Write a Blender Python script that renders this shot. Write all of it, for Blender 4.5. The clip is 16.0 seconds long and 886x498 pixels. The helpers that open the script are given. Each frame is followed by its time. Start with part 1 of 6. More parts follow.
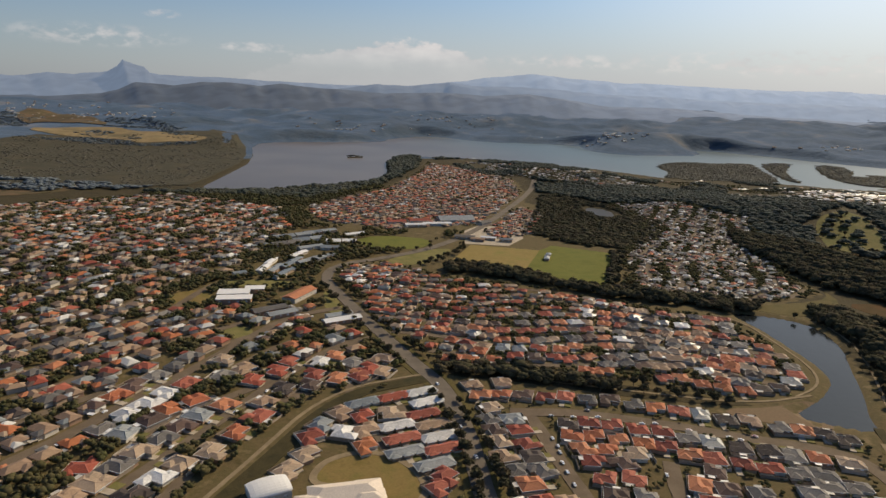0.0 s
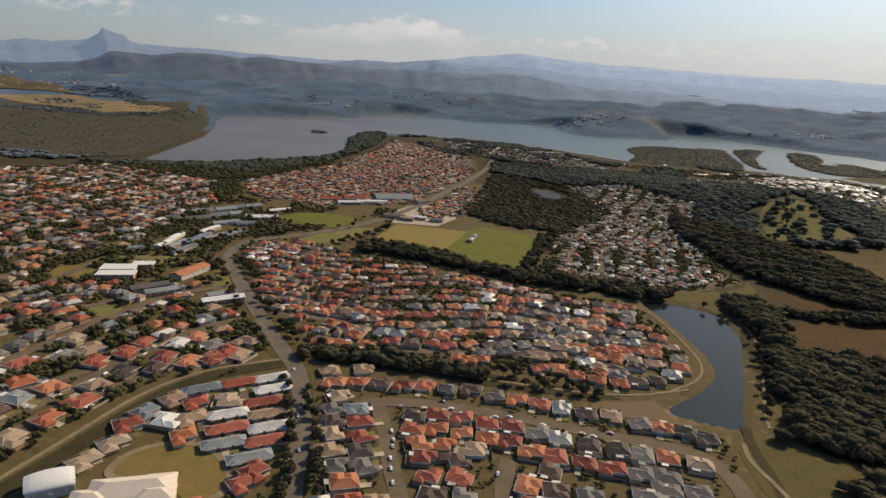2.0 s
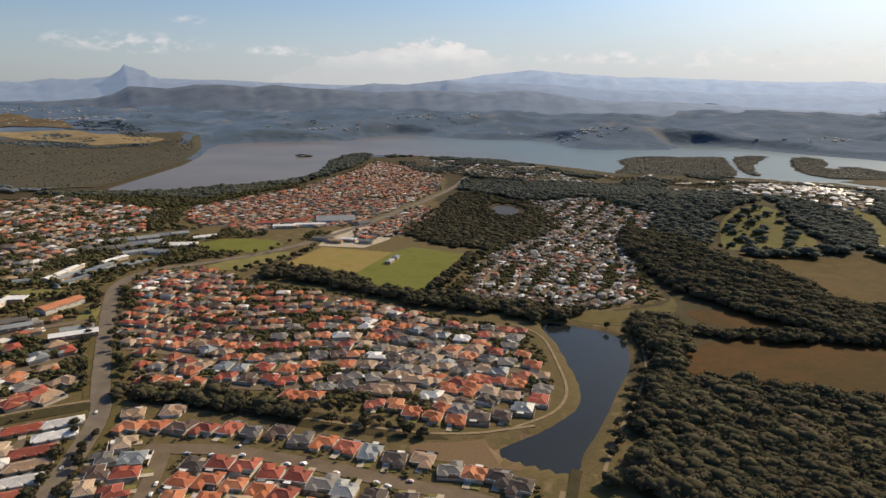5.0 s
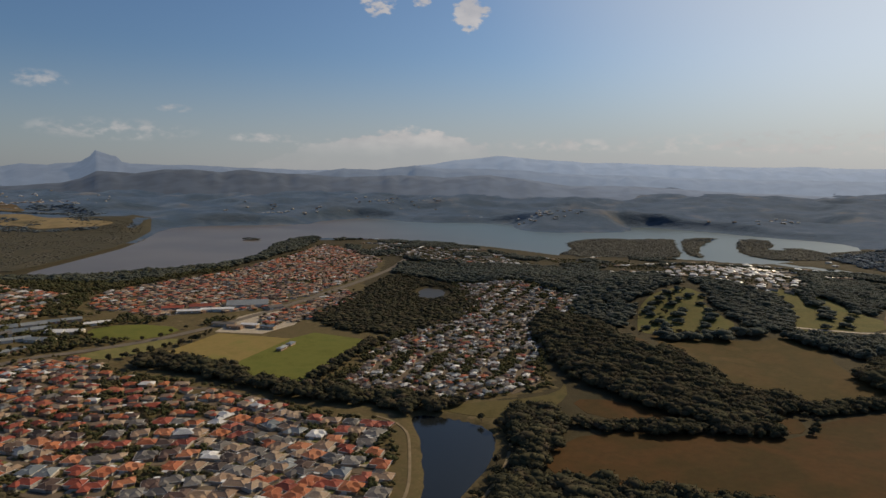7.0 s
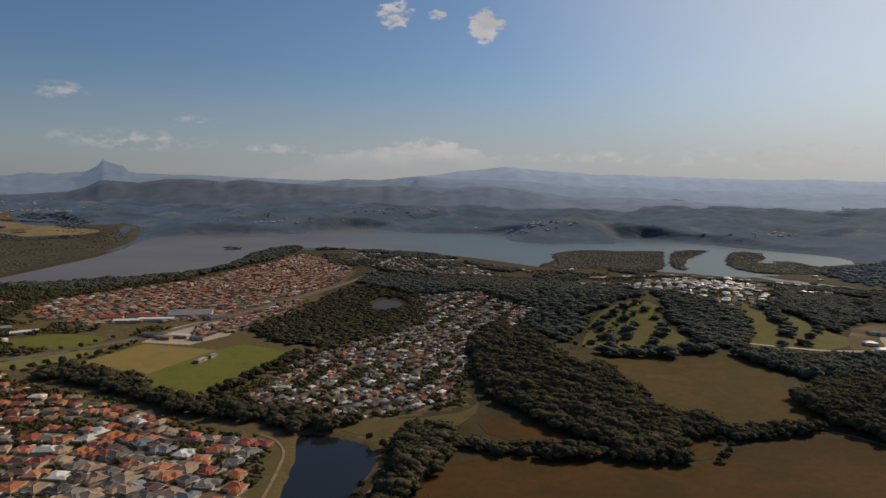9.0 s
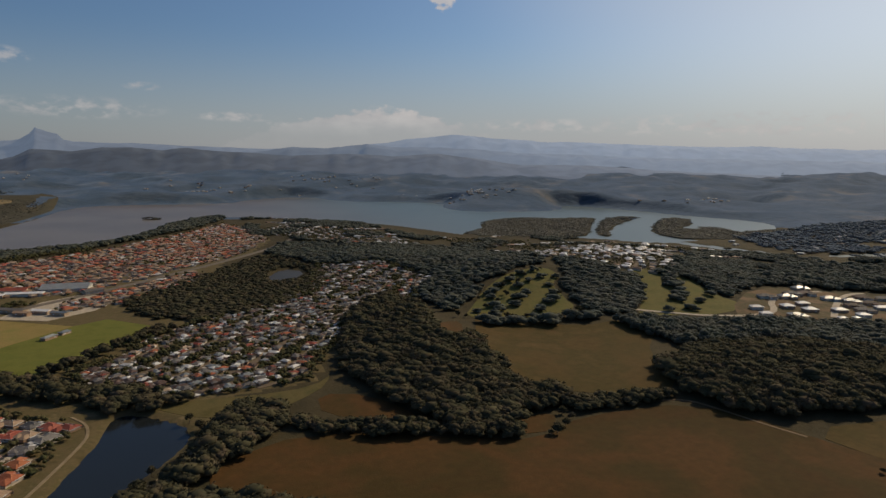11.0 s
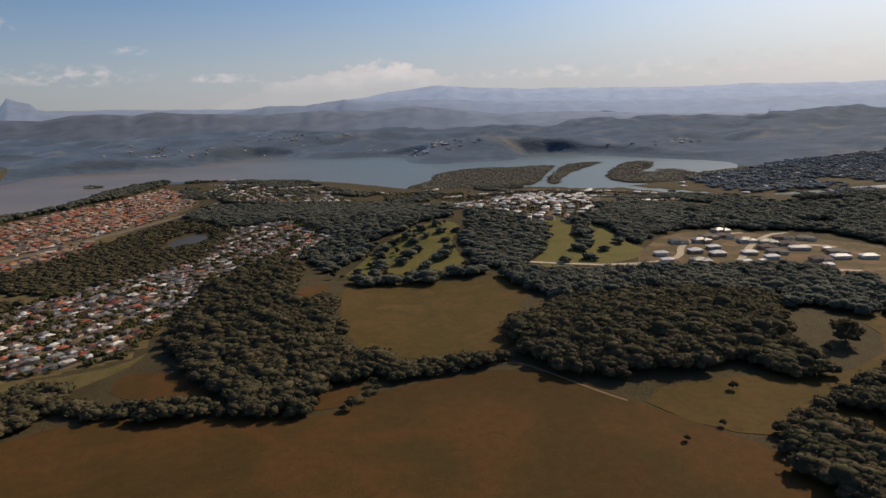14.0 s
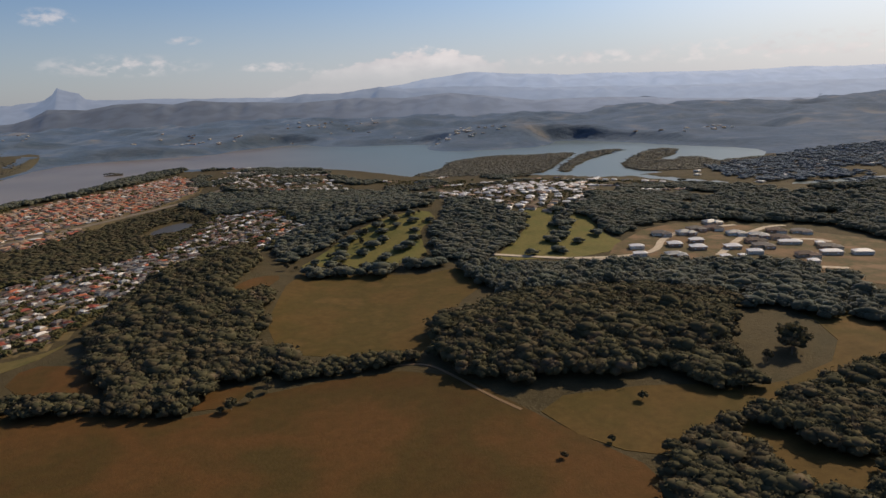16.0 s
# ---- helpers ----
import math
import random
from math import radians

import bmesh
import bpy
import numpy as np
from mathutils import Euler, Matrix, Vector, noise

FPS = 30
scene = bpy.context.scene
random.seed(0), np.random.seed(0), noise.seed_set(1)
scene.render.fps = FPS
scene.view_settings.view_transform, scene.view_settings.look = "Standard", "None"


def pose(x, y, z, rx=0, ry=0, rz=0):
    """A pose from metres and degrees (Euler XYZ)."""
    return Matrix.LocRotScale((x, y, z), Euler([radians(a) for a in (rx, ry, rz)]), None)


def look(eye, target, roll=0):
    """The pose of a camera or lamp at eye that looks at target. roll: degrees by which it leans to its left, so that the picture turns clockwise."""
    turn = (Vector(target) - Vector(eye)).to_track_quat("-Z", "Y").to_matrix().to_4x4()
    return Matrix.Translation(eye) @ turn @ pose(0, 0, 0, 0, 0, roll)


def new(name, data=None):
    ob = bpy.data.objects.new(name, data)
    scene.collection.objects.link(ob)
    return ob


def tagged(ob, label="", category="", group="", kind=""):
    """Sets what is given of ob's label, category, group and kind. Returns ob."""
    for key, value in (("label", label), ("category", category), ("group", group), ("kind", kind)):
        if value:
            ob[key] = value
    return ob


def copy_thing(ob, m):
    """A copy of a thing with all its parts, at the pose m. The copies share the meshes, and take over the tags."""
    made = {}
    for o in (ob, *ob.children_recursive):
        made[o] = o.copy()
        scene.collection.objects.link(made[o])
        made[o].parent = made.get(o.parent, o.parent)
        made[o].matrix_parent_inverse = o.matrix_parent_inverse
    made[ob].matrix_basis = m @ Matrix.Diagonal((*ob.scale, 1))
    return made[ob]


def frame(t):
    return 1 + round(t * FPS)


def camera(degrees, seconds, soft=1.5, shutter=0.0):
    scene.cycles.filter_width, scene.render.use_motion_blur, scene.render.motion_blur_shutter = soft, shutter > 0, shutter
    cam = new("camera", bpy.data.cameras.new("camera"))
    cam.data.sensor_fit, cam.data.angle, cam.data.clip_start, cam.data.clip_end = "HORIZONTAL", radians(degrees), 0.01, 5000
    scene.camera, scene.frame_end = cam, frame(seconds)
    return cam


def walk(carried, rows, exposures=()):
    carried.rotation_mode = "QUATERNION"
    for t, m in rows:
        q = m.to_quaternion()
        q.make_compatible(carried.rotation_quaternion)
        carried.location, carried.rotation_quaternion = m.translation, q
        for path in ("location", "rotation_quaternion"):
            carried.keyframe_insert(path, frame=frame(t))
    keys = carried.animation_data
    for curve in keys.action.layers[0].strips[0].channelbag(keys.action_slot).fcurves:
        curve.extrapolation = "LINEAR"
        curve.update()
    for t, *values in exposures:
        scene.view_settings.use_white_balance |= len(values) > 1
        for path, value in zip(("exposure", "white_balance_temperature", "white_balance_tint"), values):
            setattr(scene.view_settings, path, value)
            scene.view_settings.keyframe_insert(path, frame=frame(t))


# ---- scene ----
cam = camera(68.17, 16.0)
PATH = [
    (0, (-296.00, -500.00, 153.16), (-265.546, -407.541, 130.267), 1.81),
    (0.5, (-278.61, -500.34, 152.60), (-249.338, -407.525, 129.595), 0.98),
    (1, (-261.06, -500.59, 152.03), (-232.406, -407.543, 129.218), 0.91),
    (1.5, (-243.37, -500.77, 151.45), (-213.751, -408.077, 128.431), 2.94),
    (2, (-225.54, -500.88, 150.87), (-194.011, -409.562, 125.055), 3.35),
    (2.5, (-207.58, -500.93, 150.28), (-176.865, -409.977, 122.273), 3.22),
    (3, (-189.50, -500.92, 149.67), (-158.579, -410.504, 120.188), 4.18),
    (3.5, (-171.31, -500.85, 149.06), (-138.220, -411.021, 120.159), 4.39),
    (3.7, (-164.00, -500.81, 148.81), (-132.074, -410.051, 121.563), 4.36),
    (5.8, (-86.40, -500.06, 146.11), (-60.932, -405.839, 124.350), -0.44),
    (6, (-78.94, -499.97, 145.84), (-51.455, -406.054, 125.220), -0.00),
    (6.5, (-60.24, -499.72, 145.17), (-30.845, -405.270, 130.476), -0.68),
    (7, (-41.49, -499.46, 144.48), (-11.343, -404.696, 133.920), 0.66),
    (7.5, (-22.69, -499.20, 143.77), (5.212, -403.624, 134.415), 1.45),
    (8, (-3.85, -498.94, 143.06), (24.850, -403.931, 130.794), 1.60),
    (8.5, (15.01, -498.68, 142.33), (42.732, -403.165, 131.937), 1.36),
    (9, (33.90, -498.45, 141.58), (62.048, -402.900, 132.705), 0.93),
    (9.5, (52.80, -498.23, 140.82), (84.518, -404.014, 129.972), 0.68),
    (10, (71.71, -498.04, 140.05), (104.949, -404.735, 126.274), 0.56),
    (10.2, (79.27, -497.97, 139.74), (112.164, -404.481, 126.392), 0.81),
    (12.3, (158.52, -497.67, 136.29), (195.828, -406.013, 121.909), 1.34),
    (12.5, (166.04, -497.69, 135.95), (203.860, -406.300, 121.206), 1.60),
    (13, (184.80, -497.78, 135.08), (222.498, -406.803, 117.713), 1.38),
    (13.5, (203.52, -497.95, 134.19), (238.373, -406.677, 112.869), -1.26),
    (14, (222.17, -498.18, 133.28), (255.108, -405.999, 112.870), -1.98),
    (14.5, (240.75, -498.50, 132.36), (273.537, -406.354, 111.536), -2.73),
    (15, (259.26, -498.91, 131.42), (290.431, -405.290, 115.174), -1.56),
    (15.5, (277.67, -499.40, 130.46), (305.686, -404.960, 113.262), -2.56),
    (16, (296.00, -500.00, 129.47), (322.173, -406.030, 107.459), -2.36),
]
walk(cam, [(t, look(eye, target, roll)) for t, eye, target, roll in PATH],
     [(0, -0.04, 6500, 10.0), (1.5, 0.0, 6500, 10.0), (2.5, 0.08, 6500, 9.5), (3, 0.26, 6500, 9.0), (3.7, 0.3, 6500, 9.0), (6, 0.1, 6500, 12.0), (7, -0.46, 6500, 10.0), (9, -0.5, 6500, 10.4), (12.5, -0.56, 6500, 11.0), (13, -0.56, 6530, 13.0), (13.5, -0.38, 6560, 15.0), (14, -0.08, 6560, 15.0), (14.5, -0.1, 6560, 15.0), (15, -0.24, 6560, 15.0), (15.5, -0.22, 6560, 15.0), (16, 0.06, 6560, 15.0)])


# ---- world, sun ----
SUN_AZ, SUN_EL = 64.0, 33.0          # degrees clockwise from +y, and above the horizon


def nd(tree, kind):
    return tree.nodes.new(kind)


def plug(tree, a, b):
    tree.links.new(a, b)


def calc(tree, op, a, b=None, c=None):
    n = nd(tree, "ShaderNodeMath")
    n.operation = op
    for i, v in enumerate((a, b, c)):
        if v is None:
            continue
        if isinstance(v, (int, float)):
            n.inputs[i].default_value = v
        else:
            plug(tree, v, n.inputs[i])
    return n.outputs[0]


def span(tree, v, lo, hi, a=0.0, b=1.0, smooth=True):
    n = nd(tree, "ShaderNodeMapRange")
    n.interpolation_type = "SMOOTHSTEP" if smooth else "LINEAR"
    plug(tree, v, n.inputs[0])
    for i, x in enumerate((lo, hi, a, b)):
        n.inputs[i + 1].default_value = x
    return n.outputs[0]


def blend(tree, fac, a, b, how="MIX"):
    n = nd(tree, "ShaderNodeMix")
    n.data_type, n.blend_type = "RGBA", how
    for sock, v in ((n.inputs[0], fac), (n.inputs[6], a), (n.inputs[7], b)):
        if isinstance(v, (int, float)):
            sock.default_value = v
        elif isinstance(v, tuple):
            sock.default_value = (*v, 1)
        else:
            plug(tree, v, sock)
    return n.outputs[2]


def make_world():
    w = bpy.data.worlds.new("sky")
    scene.world = w
    w.use_nodes = True
    t = w.node_tree
    t.nodes.clear()
    sky = nd(t, "ShaderNodeTexSky")
    sky.sky_type, sky.sun_disc = "NISHITA", False
    sky.sun_elevation, sky.sun_rotation = radians(SUN_EL), radians(SUN_AZ)
    sky.altitude, sky.air_density, sky.dust_density, sky.ozone_density = 100, 1.0, 1.7, 2.0
    co = nd(t, "ShaderNodeTexCoord").outputs["Generated"]
    sep = nd(t, "ShaderNodeSeparateXYZ")
    plug(t, co, sep.inputs[0])
    x, y, z = sep.outputs
    az = calc(t, "MULTIPLY", calc(t, "ARCTAN2", x, y), 57.296)
    el = calc(t, "MULTIPLY", calc(t, "ARCSINE", z), 57.296)
    flat = nd(t, "ShaderNodeCombineXYZ")
    plug(t, az, flat.inputs[0])
    plug(t, calc(t, "MULTIPLY", el, 2.0), flat.inputs[1])

    def cloud_noise(scale, detail, seed):
        n = nd(t, "ShaderNodeTexNoise")
        n.noise_dimensions = "4D"
        n.inputs["W"].default_value = seed
        n.inputs["Scale"].default_value = scale
        n.inputs["Detail"].default_value = detail
        n.inputs["Roughness"].default_value = 0.52
        plug(t, flat.outputs[0], n.inputs["Vector"])
        return n.outputs["Fac"]

    def spot(a, e, ra, re):
        da = calc(t, "DIVIDE", calc(t, "SUBTRACT", az, a), ra)
        de = calc(t, "DIVIDE", calc(t, "SUBTRACT", el, e), re)
        r = calc(t, "ADD", calc(t, "MULTIPLY", da, da), calc(t, "MULTIPLY", de, de))
        return span(t, r, 0.0, 1.0, 1.0, 0.0)

    big, fine = cloud_noise(0.24, 2, 1.0), cloud_noise(0.9, 5, 4.0)
    # the long bank of cumulus low over the ranges, and a few small clouds higher up
    off = calc(t, "DIVIDE", calc(t, "SUBTRACT", az, 14.0), 8.0)
    lumps = calc(t, "ADD", calc(t, "MULTIPLY", calc(t, "SUBTRACT", big, 0.5), 2.6), calc(t, "MULTIPLY", calc(t, "SUBTRACT", fine, 0.5), 2.4))
    top = calc(t, "ADD", calc(t, "SUBTRACT", 4.35, calc(t, "MULTIPLY", calc(t, "MULTIPLY", off, off), 1.3)), lumps)
    bank = calc(t, "MULTIPLY", span(t, calc(t, "SUBTRACT", top, el), 0.0, 0.55), span(t, el, 1.6, 4.2, 0.1, 0.8))
    wisps = spot(-9, 3.6, 7, 1.0)
    for s in ((2.5, 3.3, 4, 0.5), (28, 3.0, 7, 0.7), (46, 3.0, 20, 1.2), (-34, 4, 14, 2.2), (-4.5, 5.4, 1.6, 0.4), (-13.7, 7.0, 2.4, 0.8), (-13.2, 6.9, 2.0, 0.6)):
        wisps = calc(t, "MAXIMUM", wisps, spot(*s))
    wisps = calc(t, "MULTIPLY", calc(t, "MULTIPLY", wisps, span(t, fine, 0.42, 0.66)), 0.55)
    low = calc(t, "MAXIMUM", bank, wisps)
    small = spot(12.0, 14.5, 2.1, 1.7)
    for s in ((19.7, 13.8, 2.5, 2.1), (15.6, 14.6, 1.3, 0.6), (62, 16, 9, 3), (-34, 17, 8, 3)):
        small = calc(t, "MAXIMUM", small, spot(*s))
    puff = span(t, calc(t, "ADD", calc(t, "MULTIPLY", small, 0.6), calc(t, "MULTIPLY", fine, 1.6)), 1.12, 1.45)
    fac = calc(t, "MINIMUM", calc(t, "MAXIMUM", low, calc(t, "MULTIPLY", puff, span(t, small, 0.02, 0.3))), 0.82)
    # thick haze low over the land, and the pale aureole that it spreads round the sun
    haze = calc(t, "MULTIPLY", span(t, el, -1.0, 11.0, 0.80, 0.0), span(t, az, -30, 34, 0.55, 1.18))
    clear = blend(t, 1.0, sky.outputs[0], (0.68, 0.86, 1.05), "MULTIPLY")
    hazy = blend(t, haze, clear, (5.7, 5.75, 5.95))
    toward = nd(t, "ShaderNodeVectorMath")
    toward.operation = "DOT_PRODUCT"
    plug(t, co, toward.inputs[0])
    _e, _a = radians(SUN_EL), radians(SUN_AZ)
    toward.inputs[1].default_value = (math.sin(_a) * math.cos(_e), math.cos(_a) * math.cos(_e), math.sin(_e))
    near_sun = span(t, toward.outputs["Value"], 0.70, 1.0)
    hazy = blend(t, calc(t, "MULTIPLY", near_sun, 0.62), hazy, (8.6, 8.4, 8.3))
    shade = blend(t, span(t, calc(t, "ADD", calc(t, "MULTIPLY", big, 0.7), calc(t, "MULTIPLY", fine, 0.3)), 0.35, 0.7), (6.3, 6.0, 6.0), (8.9, 8.3, 7.9))
    out = blend(t, fac, hazy, shade)
    bg = nd(t, "ShaderNodeBackground")
    bg.inputs[1].default_value = 0.093
    plug(t, out, bg.inputs[0])
    plug(t, bg.outputs[0], nd(t, "ShaderNodeOutputWorld").inputs[0])


make_world()
sun = new("sun", bpy.data.lights.new("sun", "SUN"))
sun.data.energy, sun.data.angle, sun.data.color = 5.0, radians(0.6), (1.0, 0.81, 0.54)
_a, _e = radians(SUN_AZ), radians(SUN_EL)
sun.matrix_world = look((0, 0, 900), (-math.sin(_a) * math.cos(_e) * 100, -math.cos(_a) * math.cos(_e) * 100, 900 - math.sin(_e) * 100))


# ---- materials ----
def material(name, stops, scale=0.3, fine=2.0, rough=0.85, bump=0.3, bump_scale=3.0, by=None, metal=0.0, sheen=0.0, sheen_tint=(0.6, 0.68, 0.8), spread=0.25, spec=0.1, thin=0.0):
    """A surface whose colour runs through stops by large noise, broken by fine noise; by: 'object' or 'island' picks the stop for each piece instead."""
    m = bpy.data.materials.new(name)
    m.use_nodes = True
    t = m.node_tree
    t.nodes.clear()
    bs = nd(t, "ShaderNodeBsdfPrincipled")
    geo = nd(t, "ShaderNodeNewGeometry")
    pos = geo.outputs["Position"]

    def noise_tex(sc, det=4.0, r=0.6):
        n = nd(t, "ShaderNodeTexNoise")
        n.inputs["Scale"].default_value, n.inputs["Detail"].default_value, n.inputs["Roughness"].default_value = sc, det, r
        plug(t, pos, n.inputs["Vector"])
        return n.outputs["Fac"]

    large, small = noise_tex(scale), noise_tex(fine, 5.0, 0.7)
    ramp = nd(t, "ShaderNodeValToRGB")
    els = ramp.color_ramp.elements
    while len(els) < len(stops):
        els.new(0.5)
    if by:
        ramp.color_ramp.interpolation = "CONSTANT"
        pick = geo.outputs["Random Per Island"] if by == "island" else nd(t, "ShaderNodeObjectInfo").outputs["Random"]
        plug(t, pick, ramp.inputs[0])
        for i, (e, s) in enumerate(zip(els, stops)):
            e.position, e.color = i / len(stops), (*s, 1)
    else:
        plug(t, span(t, large, 0.32, 0.68, smooth=False), ramp.inputs[0])
        for i, (e, s) in enumerate(zip(els, stops)):
            e.position, e.color = i / max(1, len(stops) - 1), (*s, 1)
    grain = nd(t, "ShaderNodeHueSaturation")
    plug(t, ramp.outputs[0], grain.inputs["Color"])
    two = calc(t, "ADD", calc(t, "MULTIPLY", large, 0.4), calc(t, "MULTIPLY", small, 0.6))
    plug(t, span(t, two, 0.3, 0.7, 1 - spread, 1 + spread, smooth=False), grain.inputs["Value"])
    plug(t, grain.outputs[0], bs.inputs["Base Color"])
    bs.inputs["Roughness"].default_value, bs.inputs["Metallic"].default_value = rough, metal
    bs.inputs["Specular IOR Level"].default_value = spec
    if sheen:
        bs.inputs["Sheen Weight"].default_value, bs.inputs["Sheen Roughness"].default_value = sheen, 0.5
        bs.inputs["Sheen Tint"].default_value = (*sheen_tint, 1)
    if bump:
        b = nd(t, "ShaderNodeBump")
        b.inputs["Strength"].default_value, b.inputs["Distance"].default_value = bump, 0.6 / bump_scale
        plug(t, noise_tex(bump_scale, 4.0, 0.7), b.inputs["Height"])
        plug(t, b.outputs[0], bs.inputs["Normal"])
    out = bs.outputs[0]
    if thin:
        tr = nd(t, "ShaderNodeBsdfTranslucent")
        plug(t, grain.outputs[0], tr.inputs[0])
        mix = nd(t, "ShaderNodeMixShader")
        mix.inputs[0].default_value = thin
        plug(t, out, mix.inputs[1])
        plug(t, tr.outputs[0], mix.inputs[2])
        out = mix.outputs[0]
    plug(t, out, nd(t, "ShaderNodeOutputMaterial").inputs[0])
    return m


def water_material(name, deep, rough, ripple, scale, spec=0.36, clear_water=None):
    m = bpy.data.materials.new(name)
    m.use_nodes = True
    t = m.node_tree
    bs = t.nodes["Principled BSDF"]
    pos = nd(t, "ShaderNodeNewGeometry").outputs["Position"]
    n = nd(t, "ShaderNodeTexNoise")
    n.inputs["Scale"].default_value, n.inputs["Detail"].default_value = scale, 6
    plug(t, pos, n.inputs["Vector"])
    silt = nd(t, "ShaderNodeTexNoise")
    silt.inputs["Scale"].default_value, silt.inputs["Detail"].default_value = 0.004, 3
    plug(t, pos, silt.inputs["Vector"])
    murk = blend(t, span(t, silt.outputs["Fac"], 0.35, 0.65), deep, tuple(0.75 * c for c in deep))
    if clear_water:
        sep = nd(t, "ShaderNodeSeparateXYZ")
        plug(t, pos, sep.inputs[0])
        murk = blend(t, span(t, sep.outputs[0], 150.0, 700.0), murk, clear_water)
    plug(t, murk, bs.inputs["Base Color"])
    bs.inputs["Roughness"].default_value, bs.inputs["IOR"].default_value = rough, 1.33
    bs.inputs["Specular IOR Level"].default_value = spec
    b = nd(t, "ShaderNodeBump")
    b.inputs["Strength"].default_value, b.inputs["Distance"].default_value = ripple, 0.3
    plug(t, n.outputs["Fac"], b.inputs["Height"])
    plug(t, b.outputs[0], bs.inputs["Normal"])
    return m


def range_material(name, haze_glow, rock, strength, patchy, sunward):
    """Far ranges: a distant backdrop; the blue air in front is put in as emission, paler on the sunward side."""
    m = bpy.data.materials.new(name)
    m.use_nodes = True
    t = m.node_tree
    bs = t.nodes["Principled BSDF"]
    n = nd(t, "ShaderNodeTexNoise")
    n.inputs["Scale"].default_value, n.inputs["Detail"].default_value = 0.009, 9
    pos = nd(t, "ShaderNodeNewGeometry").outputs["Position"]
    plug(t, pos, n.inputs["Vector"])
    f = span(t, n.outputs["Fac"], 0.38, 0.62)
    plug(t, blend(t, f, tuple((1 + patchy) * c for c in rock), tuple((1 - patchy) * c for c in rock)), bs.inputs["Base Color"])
    plug(t, blend(t, f, haze_glow, tuple(0.93 * c for c in haze_glow)), bs.inputs["Emission Color"])
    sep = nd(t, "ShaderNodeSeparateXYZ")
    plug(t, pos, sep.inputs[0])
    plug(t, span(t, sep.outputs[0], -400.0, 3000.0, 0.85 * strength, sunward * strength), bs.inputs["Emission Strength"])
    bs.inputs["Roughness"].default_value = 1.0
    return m


